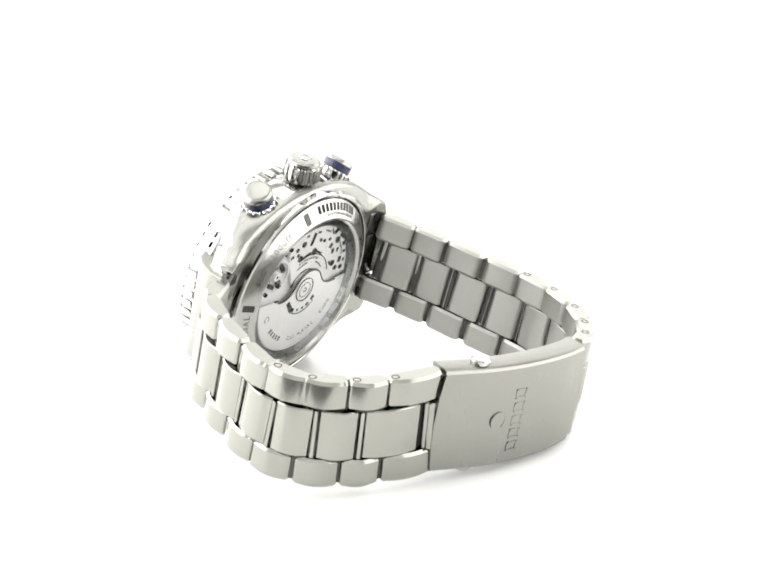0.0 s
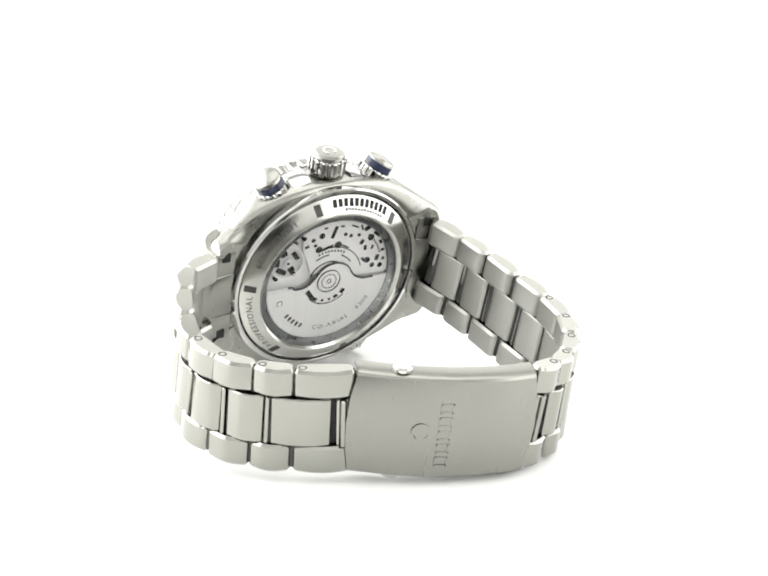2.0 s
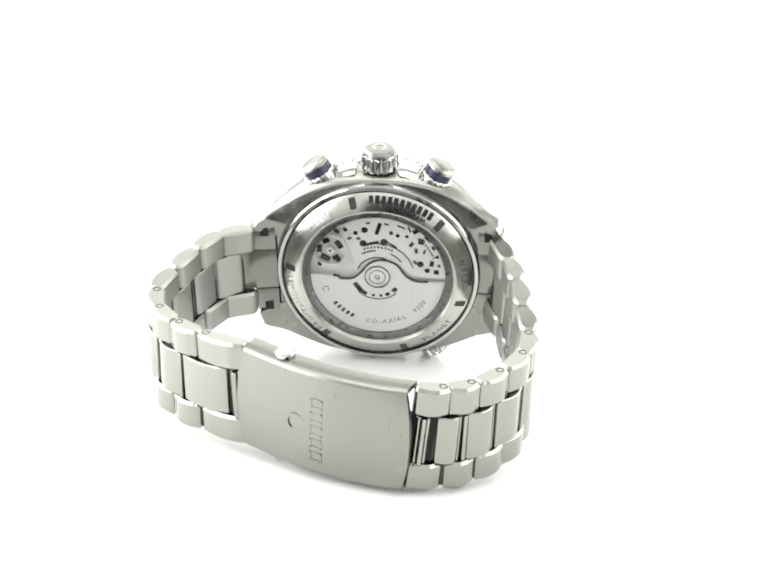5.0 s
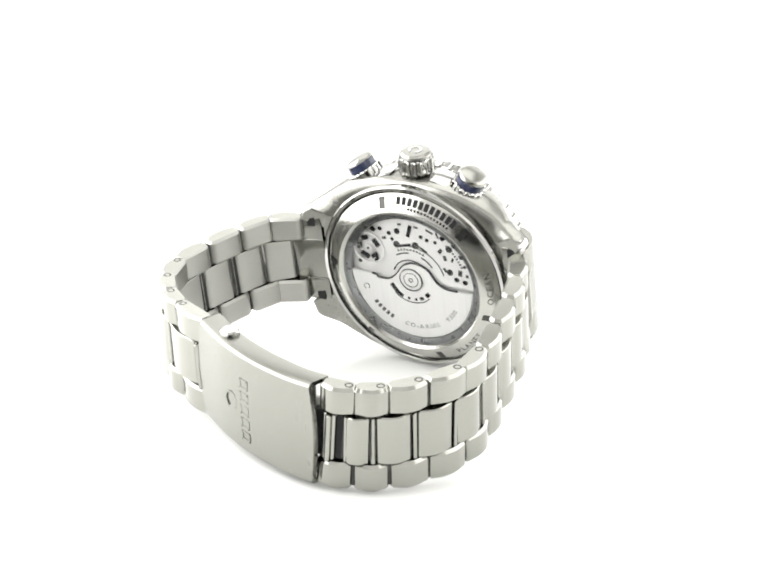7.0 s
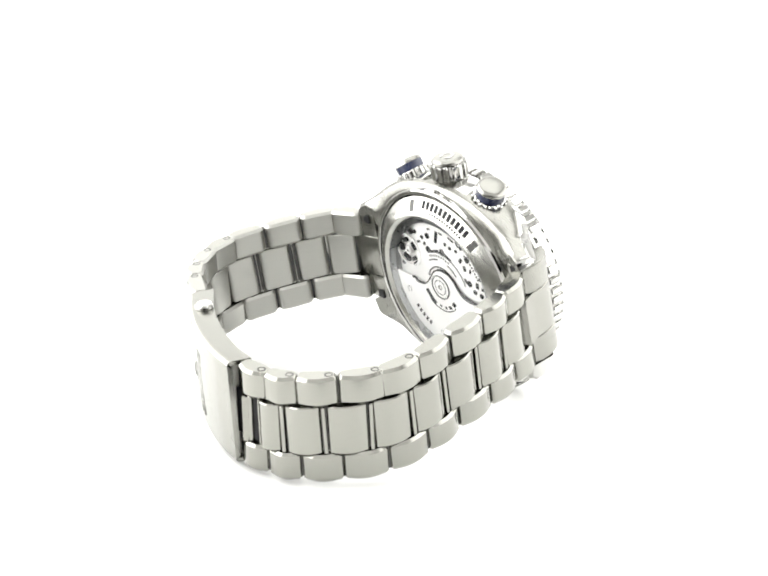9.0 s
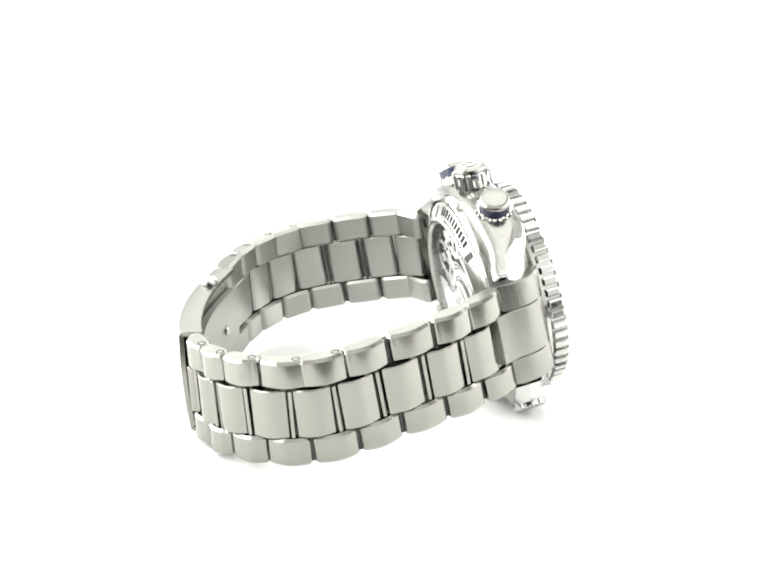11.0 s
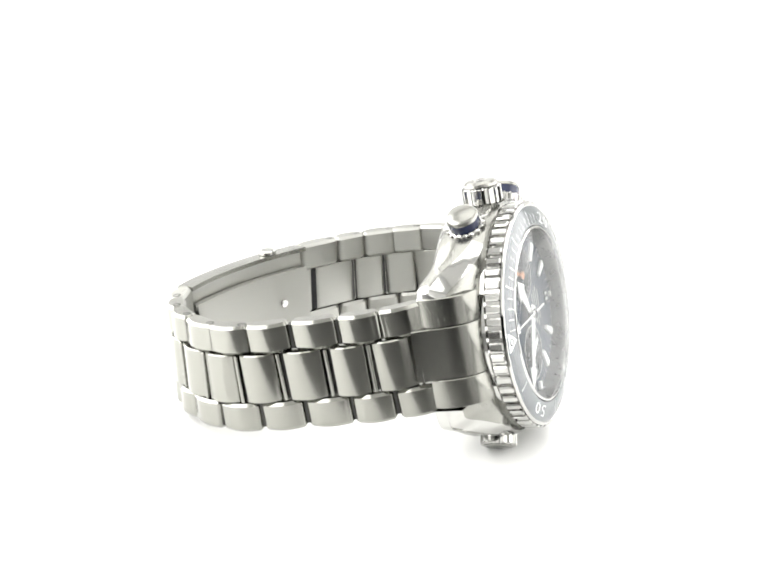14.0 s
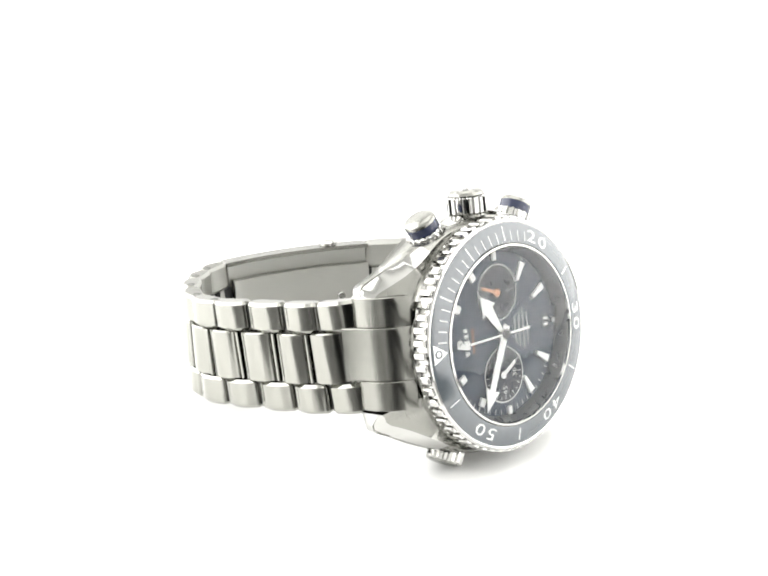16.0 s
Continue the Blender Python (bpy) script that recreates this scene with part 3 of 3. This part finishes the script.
def dial():
    bm = bmesh.new()
    lathe(bm, [(17.1, 12.6), (17.1, 12.85), (0, 12.85)], 96)
    ob = part("dial", bm, DIAL, watch, "blue-black sunburst dial", TILT)
    bm = bmesh.new()
    lathe(bm, [(17.15, 15.6), (17.1, 15.7), (16.2, 13.1), (16.2, 12.86)], 96)
    part("chapter_ring", bm, GREY_STEEL, ob, "sloping grey steel chapter ring")
    bm = bmesh.new()
    for i in range(60):
        a = 2 * math.pi * i / 60
        slab(bm, 15.0, 16.0, -0.05 if i % 5 else -0.12, 0.05 if i % 5 else 0.12, 12.85, 12.9, 0, a)
    part("minute_track", bm, SILVER, ob, "silver minute track")
    # sub-dials at three and nine
    for s in (1, -1):
        bm = bmesh.new()
        lathe(bm, [(5.6, 12.86), (5.6, 12.93), (5.35, 12.95), (5.3, 12.88), (0, 12.88)], 48)
        for v in bm.verts:
            v.co.z += s * 8.2
        sub = part("subdial", bm, SUBDIAL, ob, "recessed dark counter")
        bm = bmesh.new()
        lathe(bm, [(5.35, 12.9), (5.35, 12.97), (5.6, 12.97), (5.6, 12.9)], 48)
        for i in range(24):
            a = 2 * math.pi * i / 24
            slab(bm, 4.1 if i % 2 == 0 else 4.5, 5.0, -0.07, 0.07, 12.89, 12.92, 0, a)
        for v in bm.verts:
            v.co.z += s * 8.2
        part("counter_scale", bm, SILVER, ob, "silver counter ring and strokes")
        bm = bmesh.new()
        for text, ang in ((("3", 90), ("6", 180), ("9", 270), ("12", 0)) if s > 0 else (("15", 90), ("30", 180), ("45", 270), ("60", 0))):
            pts_x, pts_z = 3.1 * math.cos(radians(ang)), s * 8.2 + 3.1 * math.sin(radians(ang))
            run = -sum(glyph(c)[2] for c in text) * 0.85
            for c in text:
                pts, faces, adv = glyph(c)
                vs = [bm.verts.new((pts_x + py * 1.7 - 0.6, 12.93, pts_z + run + px * 1.7)) for px, py in pts]
                for f in faces:
                    bm.faces.new([vs[i] for i in f])
                run += adv * 1.7
        part("counter_numerals", bm, SILVER, ob, "small silver counter numerals")
    # counter hands
    bm = bmesh.new()
    slab(bm, -0.2, 4.2, -0.42, 0.42, 13.1, 13.25, 0.05, radians(150), (0.4, -8.2))
    prism(bm, disc(0.75, 16, 0.4, -8.2), 13.05, 13.35, 0.08, (0, 2, 1))
    part("counter_hand", bm, LUME, ob, "white small seconds hand")
    bm = bmesh.new()
    slab(bm, -1.0, 4.4, -0.32, 0.32, 13.1, 13.25, 0.05, radians(20), (0.4, 8.2))
    prism(bm, disc(0.85, 16, 0.4, 8.2), 13.05, 13.35, 0.08, (0, 2, 1))
    part("counter_hand", bm, ORANGE, ob, "copper-orange counter hand")
    # applied hour markers
    for hour in (1, 2, 4, 5, 7, 8, 10, 11):
        a = math.pi * hour / 6
        bm = bmesh.new()
        if hour in (1, 11):
            slab(bm, 12.9, 14.6, -0.75, 0.75, 12.86, 13.5, 0.15, a)
        elif hour in (2, 10):
            slab(bm, 13.3, 15.0, -0.75, 0.75, 12.86, 13.5, 0.15, a)
        else:
            c, s = math.cos(a), math.sin(a)
            pts = [(c * u - s * w, s * u + c * w) for u, w in ((11.2, -0.4), (15.0, -0.8), (15.0, 0.8), (11.2, 0.4))]
            prism(bm, pts, 12.86, 13.5, 0.15, (0, 2, 1))
        part("hour_marker", bm, LUME, ob, "white luminous marker with steel edges")
    for x, z in ((15.0, 1.3), (15.0, -1.3), (0.5, 15.4), (-0.5, -15.4)):
        bm = bmesh.new()
        slab(bm, -0.8, 0.8, -0.55, 0.55, 12.86, 13.5, 0.12, 0 if abs(x) > 5 else radians(90), (x, z))
        part("hour_marker", bm, LUME, ob, "short white luminous marker")
    # date window at six
    bm = bmesh.new()
    slab(bm, -14.6, -12.4, -1.5, 1.5, 12.86, 12.95, 0.0)
    part("date_window", bm, SUBDIAL, ob, "dark date window")
    bm = bmesh.new()
    for z in (-0.7, 0.5):
        slab(bm, -14.2, -12.8, z - 0.1, z + 0.5, 12.95, 13.0, 0)
    slab(bm, -16.0, -15.1, -0.5, 0.5, 12.9, 13.4, 0.1)
    part("date_figures", bm, SILVER, ob, "plain silver bars in the date window")
    # printed lines between centre and six, mark and signature below twelve as plain bars
    bm = bmesh.new()
    for i, (w, x) in enumerate(((3.0, -4.4), (3.6, -5.6), (4.2, -6.8), (3.0, -8.0))):
        slab(bm, x - 0.13, x + 0.13, -w, w, 12.86, 12.9, 0)
    part("dial_print", bm, SILVER, ob, "rows of fine silver lettering as bars")
    bm = bmesh.new()
    for i in range(5):
        slab(bm, 9.2, 10.3, -2.6 + i * 1.15, -1.9 + i * 1.15, 12.86, 12.95, 0)
    prism(bm, disc(0.9, 16, 11.6, 0.0), 12.86, 13.05, 0.05, (0, 2, 1))
    part("maker_mark", bm, SILVER, ob, "applied maker's mark as plain shapes")
    bm = bmesh.new()
    slab(bm, 7.7, 8.0, -2.4, 2.4, 12.86, 12.9, 0)
    part("red_line", bm, ORANGE, ob, "line of orange-red lettering as a bar")

    def hand(name, points, turn, y0, y1, mat, label, bevel=0.06):
        c, s = math.cos(radians(turn)), math.sin(radians(turn))
        bm = bmesh.new()
        prism(bm, [(c * u - s * w, s * u + c * w) for u, w in points], y0, y1, bevel, (0, 2, 1), bevel * 0.6)
        part(name, bm, mat, ob, label)
    hand("hour_hand", [(-1.2, -0.5), (1.5, -0.6), (4.2, -1.0), (6.4, -1.2), (6.2, -2.3), (10.2, 0), (6.2, 2.3), (6.4, 1.2), (4.2, 1.0), (1.5, 0.6), (-1.2, 0.5)], 55.0,
         13.55, 13.75, LUME, "white broad-arrow hour hand")
    hand("minute_hand", [(-1.8, -0.9), (4, -0.85), (11.4, -0.8), (11.2, -2.0), (15.9, 0), (11.2, 2.0), (11.4, 0.8), (4, 0.85), (-1.8, 0.9)], 295.2,
         13.95, 14.15, LUME, "white broad-arrow minute hand")
    hand("seconds_hand", [(-7.0, -0.3), (-2, -0.25), (10.5, -0.16), (10.3, -1.0), (14.2, 0), (10.3, 1.0), (10.5, 0.16), (-2, 0.25), (-7.0, 0.3)], -1.0,
         14.3, 14.42, LUME, "thin white chronograph seconds hand")
    bm = bmesh.new()
    lathe(bm, [(1.05, 13.3), (1.05, 14.5), (0.85, 14.7), (0, 14.75)], 24)
    part("hand_hub", bm, POLISHED, ob, "polished centre hub")


dial()


# ---- back of the case
def case_back():
    bm = bmesh.new()
    lathe(bm, [(22.5, 2.6), (22.5, 1.1), (22.2, 0.7), (21.5, 0.62), (21.38, 0.8)], 128)
    rim = part("case_back_rim", bm, POLISHED, watch, "polished rim round the case back", TILT)
    bm = bmesh.new()
    lathe(bm, [(21.4, 0.75), (21.4, 1.9), (21.15, 1.9), (21.1, 1.0)], 128)
    part("groove", bm, DARK, rim, "black gasket groove")
    bm = bmesh.new()
    lathe(bm, [(21.15, 1.7), (21.1, 0.92), (20.9, 0.72), (17.7, -1.06), (17.45, -1.14), (17.2, -1.08), (16.5, -0.5), (16.4, 1.6)], 128)
    back = part("case_back", bm, POLISHED_BACK, watch, "satin steel screw-in case back ring", TILT, smooth=20)

    def lie(bm, lift=0.02):
        for v in bm.verts:
            r = math.hypot(v.co.x, v.co.z)
            v.co.y = 0.72 - (20.9 - r) / 3.2 * 1.78 - lift
    for text, ang, inward in (("600m/2000ft", 139, False), ("PROFESSIONAL", 203, False), ("PLANET", -46, True), ("OCEAN", 4, True)):
        bm = bmesh.new()
        arc_text(bm, text, 19.3, ang, 1.75, 0, -1, inward, 1.15, 0.12)
        lie(bm)
        part("engraving", bm, ENGRAVED, back, "engraved lettering")
    bm = bmesh.new()
    arc_bars(bm, 11, 19.75, 73, 43, 1.55, 0, 0.0, 0.72)
    arc_bars(bm, 13, 18.4, 70, 32, 0.5, 0, 0.0, 0.6)
    bmesh.ops.remove_doubles(bm, verts=bm.verts, dist=1e-5)
    lie(bm)
    part("engraving", bm, DARK, back, "black alloy mark as plain bars")
    for ang in (104.5, 45, -19, 174, 232, -73):
        bm = bmesh.new()
        a = radians(ang)
        slab(bm, 18.2, 20.5, -0.75, 0.75, -0.1, 0.1, 0, a)
        for v in bm.verts:
            r = math.hypot(v.co.x, v.co.z)
            v.co.y = 0.72 - (20.9 - r) / 3.2 * 1.78 + (-0.02 if v.co.y < 0 else 0.3)
        part("key_slot", bm, GROOVE, back, "dark key slot")
    bm = bmesh.new()
    lathe(bm, [(16.5, -0.3), (16.5, -0.72), (16.2, -0.80), (0, -0.86)], 72)
    g = part("back_crystal", bm, CRYSTAL, back, "flat sapphire display window")
    g.visible_shadow = False


POLISHED_BACK = brush(principled("satin_back_steel", STEEL, 0.2, 1.0), (700, 700, 700), 0.17, 0.25, (0.46, 0.458, 0.43), 0.03)
case_back()


def movement():
    bm = bmesh.new()
    lathe(bm, [(16.45, 1.4), (16.45, 2.0), (0, 2.0)], 72)
    bmesh.ops.recalc_face_normals(bm, faces=bm.faces)
    ob = part("movement", bm, ROTOR, watch, "rhodium-plated automatic movement with curved striping", TILT @ pose(0, -0.0004, 0))
    # sloping holding ring between the window and the movement
    bm = bmesh.new()
    lathe(bm, [(16.42, -0.1), (15.9, 0.25), (15.15, 0.55), (15.05, 0.75), (15.05, 1.9)], 96)
    part("holding_ring", bm, GREY_STEEL, ob, "grey satin ring round the movement")
    # bridge plates above the rotor
    bm = bmesh.new()
    prism(bm, [(15.0 * math.cos(radians(a)), 15.0 * math.sin(radians(a))) for a in range(-2, 119, 6)] + [(-7.0, 9.0), (-5.4, 5.0), (-4.5, 2.5), (0, 1.0), (9, -0.6)],
          1.2, 2.0, 0.12, (0, 2, 1))
    part("bridge", bm, ROTOR, ob, "striped bridge plate")
    # balance wheel with its bridge
    bm = bmesh.new()
    cx, cz = -10.3, 6.2
    for i in range(32):
        a, b = 2 * math.pi * i / 32, 2 * math.pi * (i + 1) / 32
        prism(bm, [(cx + r * math.cos(t), cz + r * math.sin(t)) for r, t in ((3.5, a), (4.0, a), (4.0, b), (3.5, b))], 1.05, 1.4, 0, (0, 2, 1))
    prism(bm, disc(1.0, 16, cx, cz), 0.95, 1.4, 0.1, (0, 2, 1))
    part("balance_wheel", bm, ROTOR, ob, "polished balance wheel")
    for a, r, u, w in ((35, 2.3, 0.5, 1.0), (112, 2.4, 0.5, 0.7), (175, 2.4, 0.5, 0.8), (240, 2.4, 0.5, 1.1), (300, 2.3, 0.5, 0.7), (0, 0.0, 0.35, 0.35)):
        bm = bmesh.new()
        ra = radians(a)
        slab(bm, -u, u, -w, w, 0.92 if r == 0 else 1.15, 1.8, 0.12, ra, (cx + r * math.cos(ra), cz + r * math.sin(ra)))
        part("balance_opening", bm, DARK, ob, "dark opening in the balance bridge")
    # jewels, screws and slots
    rng = random.Random(5)
    for x, z, r in ((-4.6, 10.8, 0.5), (-2.6, 11.6, 0.7), (1.6, 8.6, 0.85), (-6.8, 11.6, 0.5), (3.2, 11.0, 0.45), (4.6, 10.4, 0.45), (6.6, 10.2, 0.4), (9.8, 9.0, 0.8),
                    (9.5, 3.2, 0.75), (11.0, 1.6, 0.6), (13.0, 1.2, 0.6), (11.8, 10.4, 0.55), (-12.8, 2.6, 0.5), (-8.6, 3.2, 0.5), (-3.0, 8.2, 0.8), (13.2, 5.2, 0.4)):
        bm = bmesh.new()
        lathe(bm, [(r, 1.9), (r, 1.10), (r * 0.8, 1.02), (r * 0.45, 1.12), (0, 1.15)], 18)
        for v in bm.verts:
            v.co.x += x
            v.co.z += z
        part("screw", bm, rng.choice([DARK, DARK, GROOVE]), ob, "dark screw or jewel setting")
    for x, z, u, w, ang in ((0.4, 12.0, 1.5, 0.42, 72), (-1.2, 8.2, 1.7, 0.32, 15), (9.0, 11.8, 1.2, 0.5, 30), (11.2, 9.6, 1.0, 0.3, -40), (3.4, 7.9, 1.1, 0.2, -30)):
        bm = bmesh.new()
        slab(bm, -u, u, -w, w, 1.08, 1.9, 0.05, radians(ang), (x, z))
        part("slot", bm, DARK, ob, "dark slot in the bridge")
    # small works round the barrel and the column wheel
    for x, z, u, w, ang in ((-6.0, 9.4, 0.5, 0.3, 20), (-4.0, 9.4, 0.35, 0.35, 45), (-8.8, 11.0, 0.6, 0.25, -35), (5.4, 12.6, 0.9, 0.18, -25), (7.2, 12.0, 0.18, 0.7, 20),
                            (7.6, 8.2, 0.6, 0.4, 50), (8.6, 6.6, 0.35, 0.6, 10), (10.4, 6.4, 0.5, 0.25, 70), (12.4, 7.4, 0.3, 0.5, 30), (12.0, 3.4, 0.7, 0.45, 80),
                            (13.6, 2.9, 0.3, 0.35, 0), (8.4, 3.6, 0.3, 0.55, 40), (-1.8, 13.4, 0.4, 0.2, 10), (2.2, 13.2, 0.5, 0.2, -10)):
        bm = bmesh.new()
        slab(bm, -u, u, -w, w, 1.04, 1.9, 0.06, radians(ang), (x, z))
        part("lever", bm, GROOVE, ob, "small dark lever or spring")
    for r, a0, a1, count in ((7.3, 60, 115, 9), (13.4, 20, 48, 9)):
        bm = bmesh.new()
        arc_bars(bm, count, r, (a0 + a1) / 2, a1 - a0, 0.5, 1.16, 0.02, 0.55)
        part("engraving", bm, ENGRAVED, ob, "row of fine engraving as plain bars")
    # curved grooves and fine lettering over the rotor's bearing
    for r, a0, a1, w in ((6.4, 35, 150, 0.14), (8.2, 15, 95, 0.10), (4.6, 20, 160, 0.14)):
        bm = bmesh.new()
        n = 20
        for i in range(n):
            if (i // 5) % 2 == 1 and r == 6.4:
                continue
            a, b = radians(a0 + (a1 - a0) * i / n), radians(a0 + (a1 - a0) * (i + 1) / n)
            prism(bm, [((r + k) * math.cos(t), (r + k) * math.sin(t)) for k, t in ((-w, a), (w, a), (w, b), (-w, b))], 1.1, 1.3, 0, (0, 2, 1))
        part("groove", bm, GROOVE, ob, "curved groove")
    # winding rotor: a half disc with a raised S-shaped arm
    bm = bmesh.new()
    arm = spline([(14.85, -1.0), (10.5, -1.1), (8.2, -0.9), (6.2, 0.4), (4.2, 3.2), (1.2, 4.3), (-1.6, 3.4), (-3.6, 1.0), (-5.6, -0.6), (-8.4, -0.7), (-9.0, -0.1), (-14.9, 0.4)], 5)
    rim = [(14.9 * math.cos(radians(a)), 14.9 * math.sin(radians(a))) for a in range(184, 354, 5)]
    prism(bm, [(p.x, p.y) for p in arm] + rim, 0.55, 0.95, 0.10, (0, 2, 1))
    rot = part("rotor", bm, ROTOR, ob, "striped half-disc winding rotor", smooth=40)
    bm = bmesh.new()
    lathe(bm, [(2.5, 0.6), (2.5, 0.42), (2.2, 0.36), (1.7, 0.40), (1.6, 0.36), (0.5, 0.36), (0.4, 0.5), (0, 0.5)], 36)
    part("rotor_bearing", bm, ROTOR, ob, "polished ball bearing")
    for r in (2.75, 1.75, 0.5):
        bm = bmesh.new()
        lathe(bm, [(r - 0.07, 0.6), (r - 0.07, 0.33), (r + 0.07, 0.33), (r + 0.07, 0.6)], 36)
        part("bearing_ring", bm, GROOVE, ob, "fine dark ring round the bearing")
    bm = bmesh.new()
    pts = [(p.x, p.y) for p in arm]
    for (ax, az), (bx, bz) in zip(pts[4:-4], pts[5:-4]):
        d = math.hypot(bx - ax, bz - az) or 1
        nx, nz = -(bz - az) / d * 0.16, (bx - ax) / d * 0.16
        prism(bm, [(ax - nx, az - nz), (bx - nx, bz - nz), (bx + nx, bz + nz), (ax + nx, az + nz)], 0.50, 0.9, 0, (0, 2, 1))
    part("rotor_edge", bm, GROOVE, ob, "dark bevelled edge of the rotor arm")
    for i, (ang, r, u, w) in enumerate(((215, 5.2, 0.55, 1.5), (236, 5.2, 0.45, 0.5), (258, 5.0, 0.3, 0.3), (278, 5.0, 0.3, 0.3), (296, 5.0, 0.4, 0.5), (318, 5.0, 0.5, 0.6))):
        bm = bmesh.new()
        a = radians(ang)
        slab(bm, -u, u, -w, w, 0.50, 0.58, 0, a, (r * math.cos(a), r * math.sin(a)))
        part("rotor_slot", bm, DARK, ob, "dark pierced slot")
    bm = bmesh.new()
    for i in range(18):
        a, b = radians(222 + 92 * i / 18), radians(222 + 92 * (i + 1) / 18)
        prism(bm, [(r * math.cos(t), r * math.sin(t)) for r, t in ((5.75, a), (6.0, a), (6.0, b), (5.75, b))], 0.50, 0.56, 0, (0, 2, 1))
    part("rotor_groove", bm, GROOVE, ob, "curved groove in the rotor")
    bm = bmesh.new()
    arc_text(bm, "CO-AXIAL", 12.0, 279, 1.5, 0.53, -1, True, 1.1, 0.12)
    arc_text(bm, "9300", 12.0, 321, 1.5, 0.53, -1, True, 1.1, 0.12)
    part("engraving", bm, ENGRAVED, ob, "engraved dark lettering")
    bm = bmesh.new()
    arc_bars(bm, 5, 12.0, 229, 29, 1.1, 0.53, 0.02, 0.55)
    for i in range(12):
        a, b = radians(-50 + i * 25), radians(-50 + (i + 1) * 25)
        prism(bm, [(-11.6 + r * math.cos(t), -3.6 + r * math.sin(t)) for r, t in ((0.6, a), (0.75, a), (0.75, b), (0.6, b))], 0.50, 0.53, 0, (0, 2, 1))
    part("engraving", bm, ENGRAVED, ob, "maker's mark as plain bars")


movement()


# ---- crown, pushers and helium valve, each on its own axis
def fluted(bm, r, depth, count, y0, y1, bevel=0.3):
    n = count * 6
    pts = []
    for i in range(n):
        f = (i % 6) / 6
        rr = r - depth * (1 if f in (0.5, 0.5 + 1 / 6, 0.5 - 1 / 6) or 0.3 < f < 0.7 else 0)
        pts.append((rr * math.cos(2 * math.pi * i / n), rr * math.sin(2 * math.pi * i / n)))
    prism(bm, pts, y0, y1, bevel, (0, 2, 1))


def knob_pose(angle, y, radius):
    """Its y axis points out of the case; angle in degrees from three o'clock towards twelve."""
    d = Vector((math.sin(radians(angle)), 0, math.cos(radians(angle))))
    ez = Vector((0, 1, 0))
    ex = d.cross(ez)
    m = Matrix((ex, d, ez)).transposed().to_4x4()
    m.translation = (d * radius + Vector((0, y, 0))) * MM
    return TILT @ m


def crown():
    bm = bmesh.new()
    fluted(bm, 4.0, 0.45, 16, 1.2, 5.0, 0.45)
    ob = part("crown", bm, POLISHED, watch, "fluted screw-down steel crown", knob_pose(1.0, 7.3, 22.4), smooth=30)
    bm = bmesh.new()
    lathe(bm, [(2.6, -0.5), (2.6, 1.3)], 32)
    lathe(bm, [(3.5, 5.0), (3.4, 5.6), (2.9, 6.0), (0, 6.15)], 32)
    part("crown_cap", bm, BRUSHED_CASE, ob, "slightly domed crown top")
    bm = bmesh.new()
    for i in range(12):
        a, b = radians(-60 + i * 25), radians(-60 + (i + 1) * 25)
        prism(bm, [(r * math.cos(t), r * math.sin(t)) for r, t in ((1.1, a), (1.5, a), (1.5, b), (1.1, b))], 5.95, 6.2, 0, (0, 2, 1))
    part("crown_mark", bm, POLISHED, ob, "raised open-ring mark")


def pusher(angle):
    bm = bmesh.new()
    fluted(bm, 3.9, 0.4, 18, 0.6, 2.7, 0.25)
    ob = part("pusher", bm, POLISHED, watch, "round polished chronograph pusher with knurled collar", knob_pose(angle, 7.3, 23.0), smooth=30)
    bm = bmesh.new()
    lathe(bm, [(2.7, -2.5), (2.7, 0.9)], 32)
    lathe(bm, [(2.75, 2.7), (2.75, 3.2)], 32)
    part("pusher_stem", bm, POLISHED, ob, "steel stem")
    # band under the cap, its dark reflection painted in navy
    bm = bmesh.new()
    lathe(bm, [(3.1, 2.75), (3.15, 4.45)], 32)
    part("pusher_ring", bm, NAVY, ob, "steel band coloured navy for its dark reflection")
    bm = bmesh.new()
    lathe(bm, [(3.1, 4.4), (3.2, 4.5), (3.1, 5.0), (2.8, 5.35), (2.2, 5.55), (0, 5.65)], 32)
    part("pusher_cap", bm, BRUSHED_CASE, ob, "domed polished cap")


def valve():
    bm = bmesh.new()
    fluted(bm, 3.7, 0.5, 12, 0.9, 4.3, 0.35)
    ob = part("helium_valve", bm, POLISHED, watch, "fluted steel helium escape valve", knob_pose(151, 7.0, 22.45), smooth=30)
    bm = bmesh.new()
    lathe(bm, [(2.3, -1.0), (2.3, 1.2)], 28)
    lathe(bm, [(3.0, 4.3), (2.9, 4.5), (0, 4.55)], 28)
    part("valve_cap", bm, BRUSHED_CASE, ob, "flat valve top")


crown()
pusher(30)
pusher(-30)
valve()


def motions():
    walk(watch, [(t, pose(0, 0, 0, 0, 0, a)) for t, a in TURN])


motions()
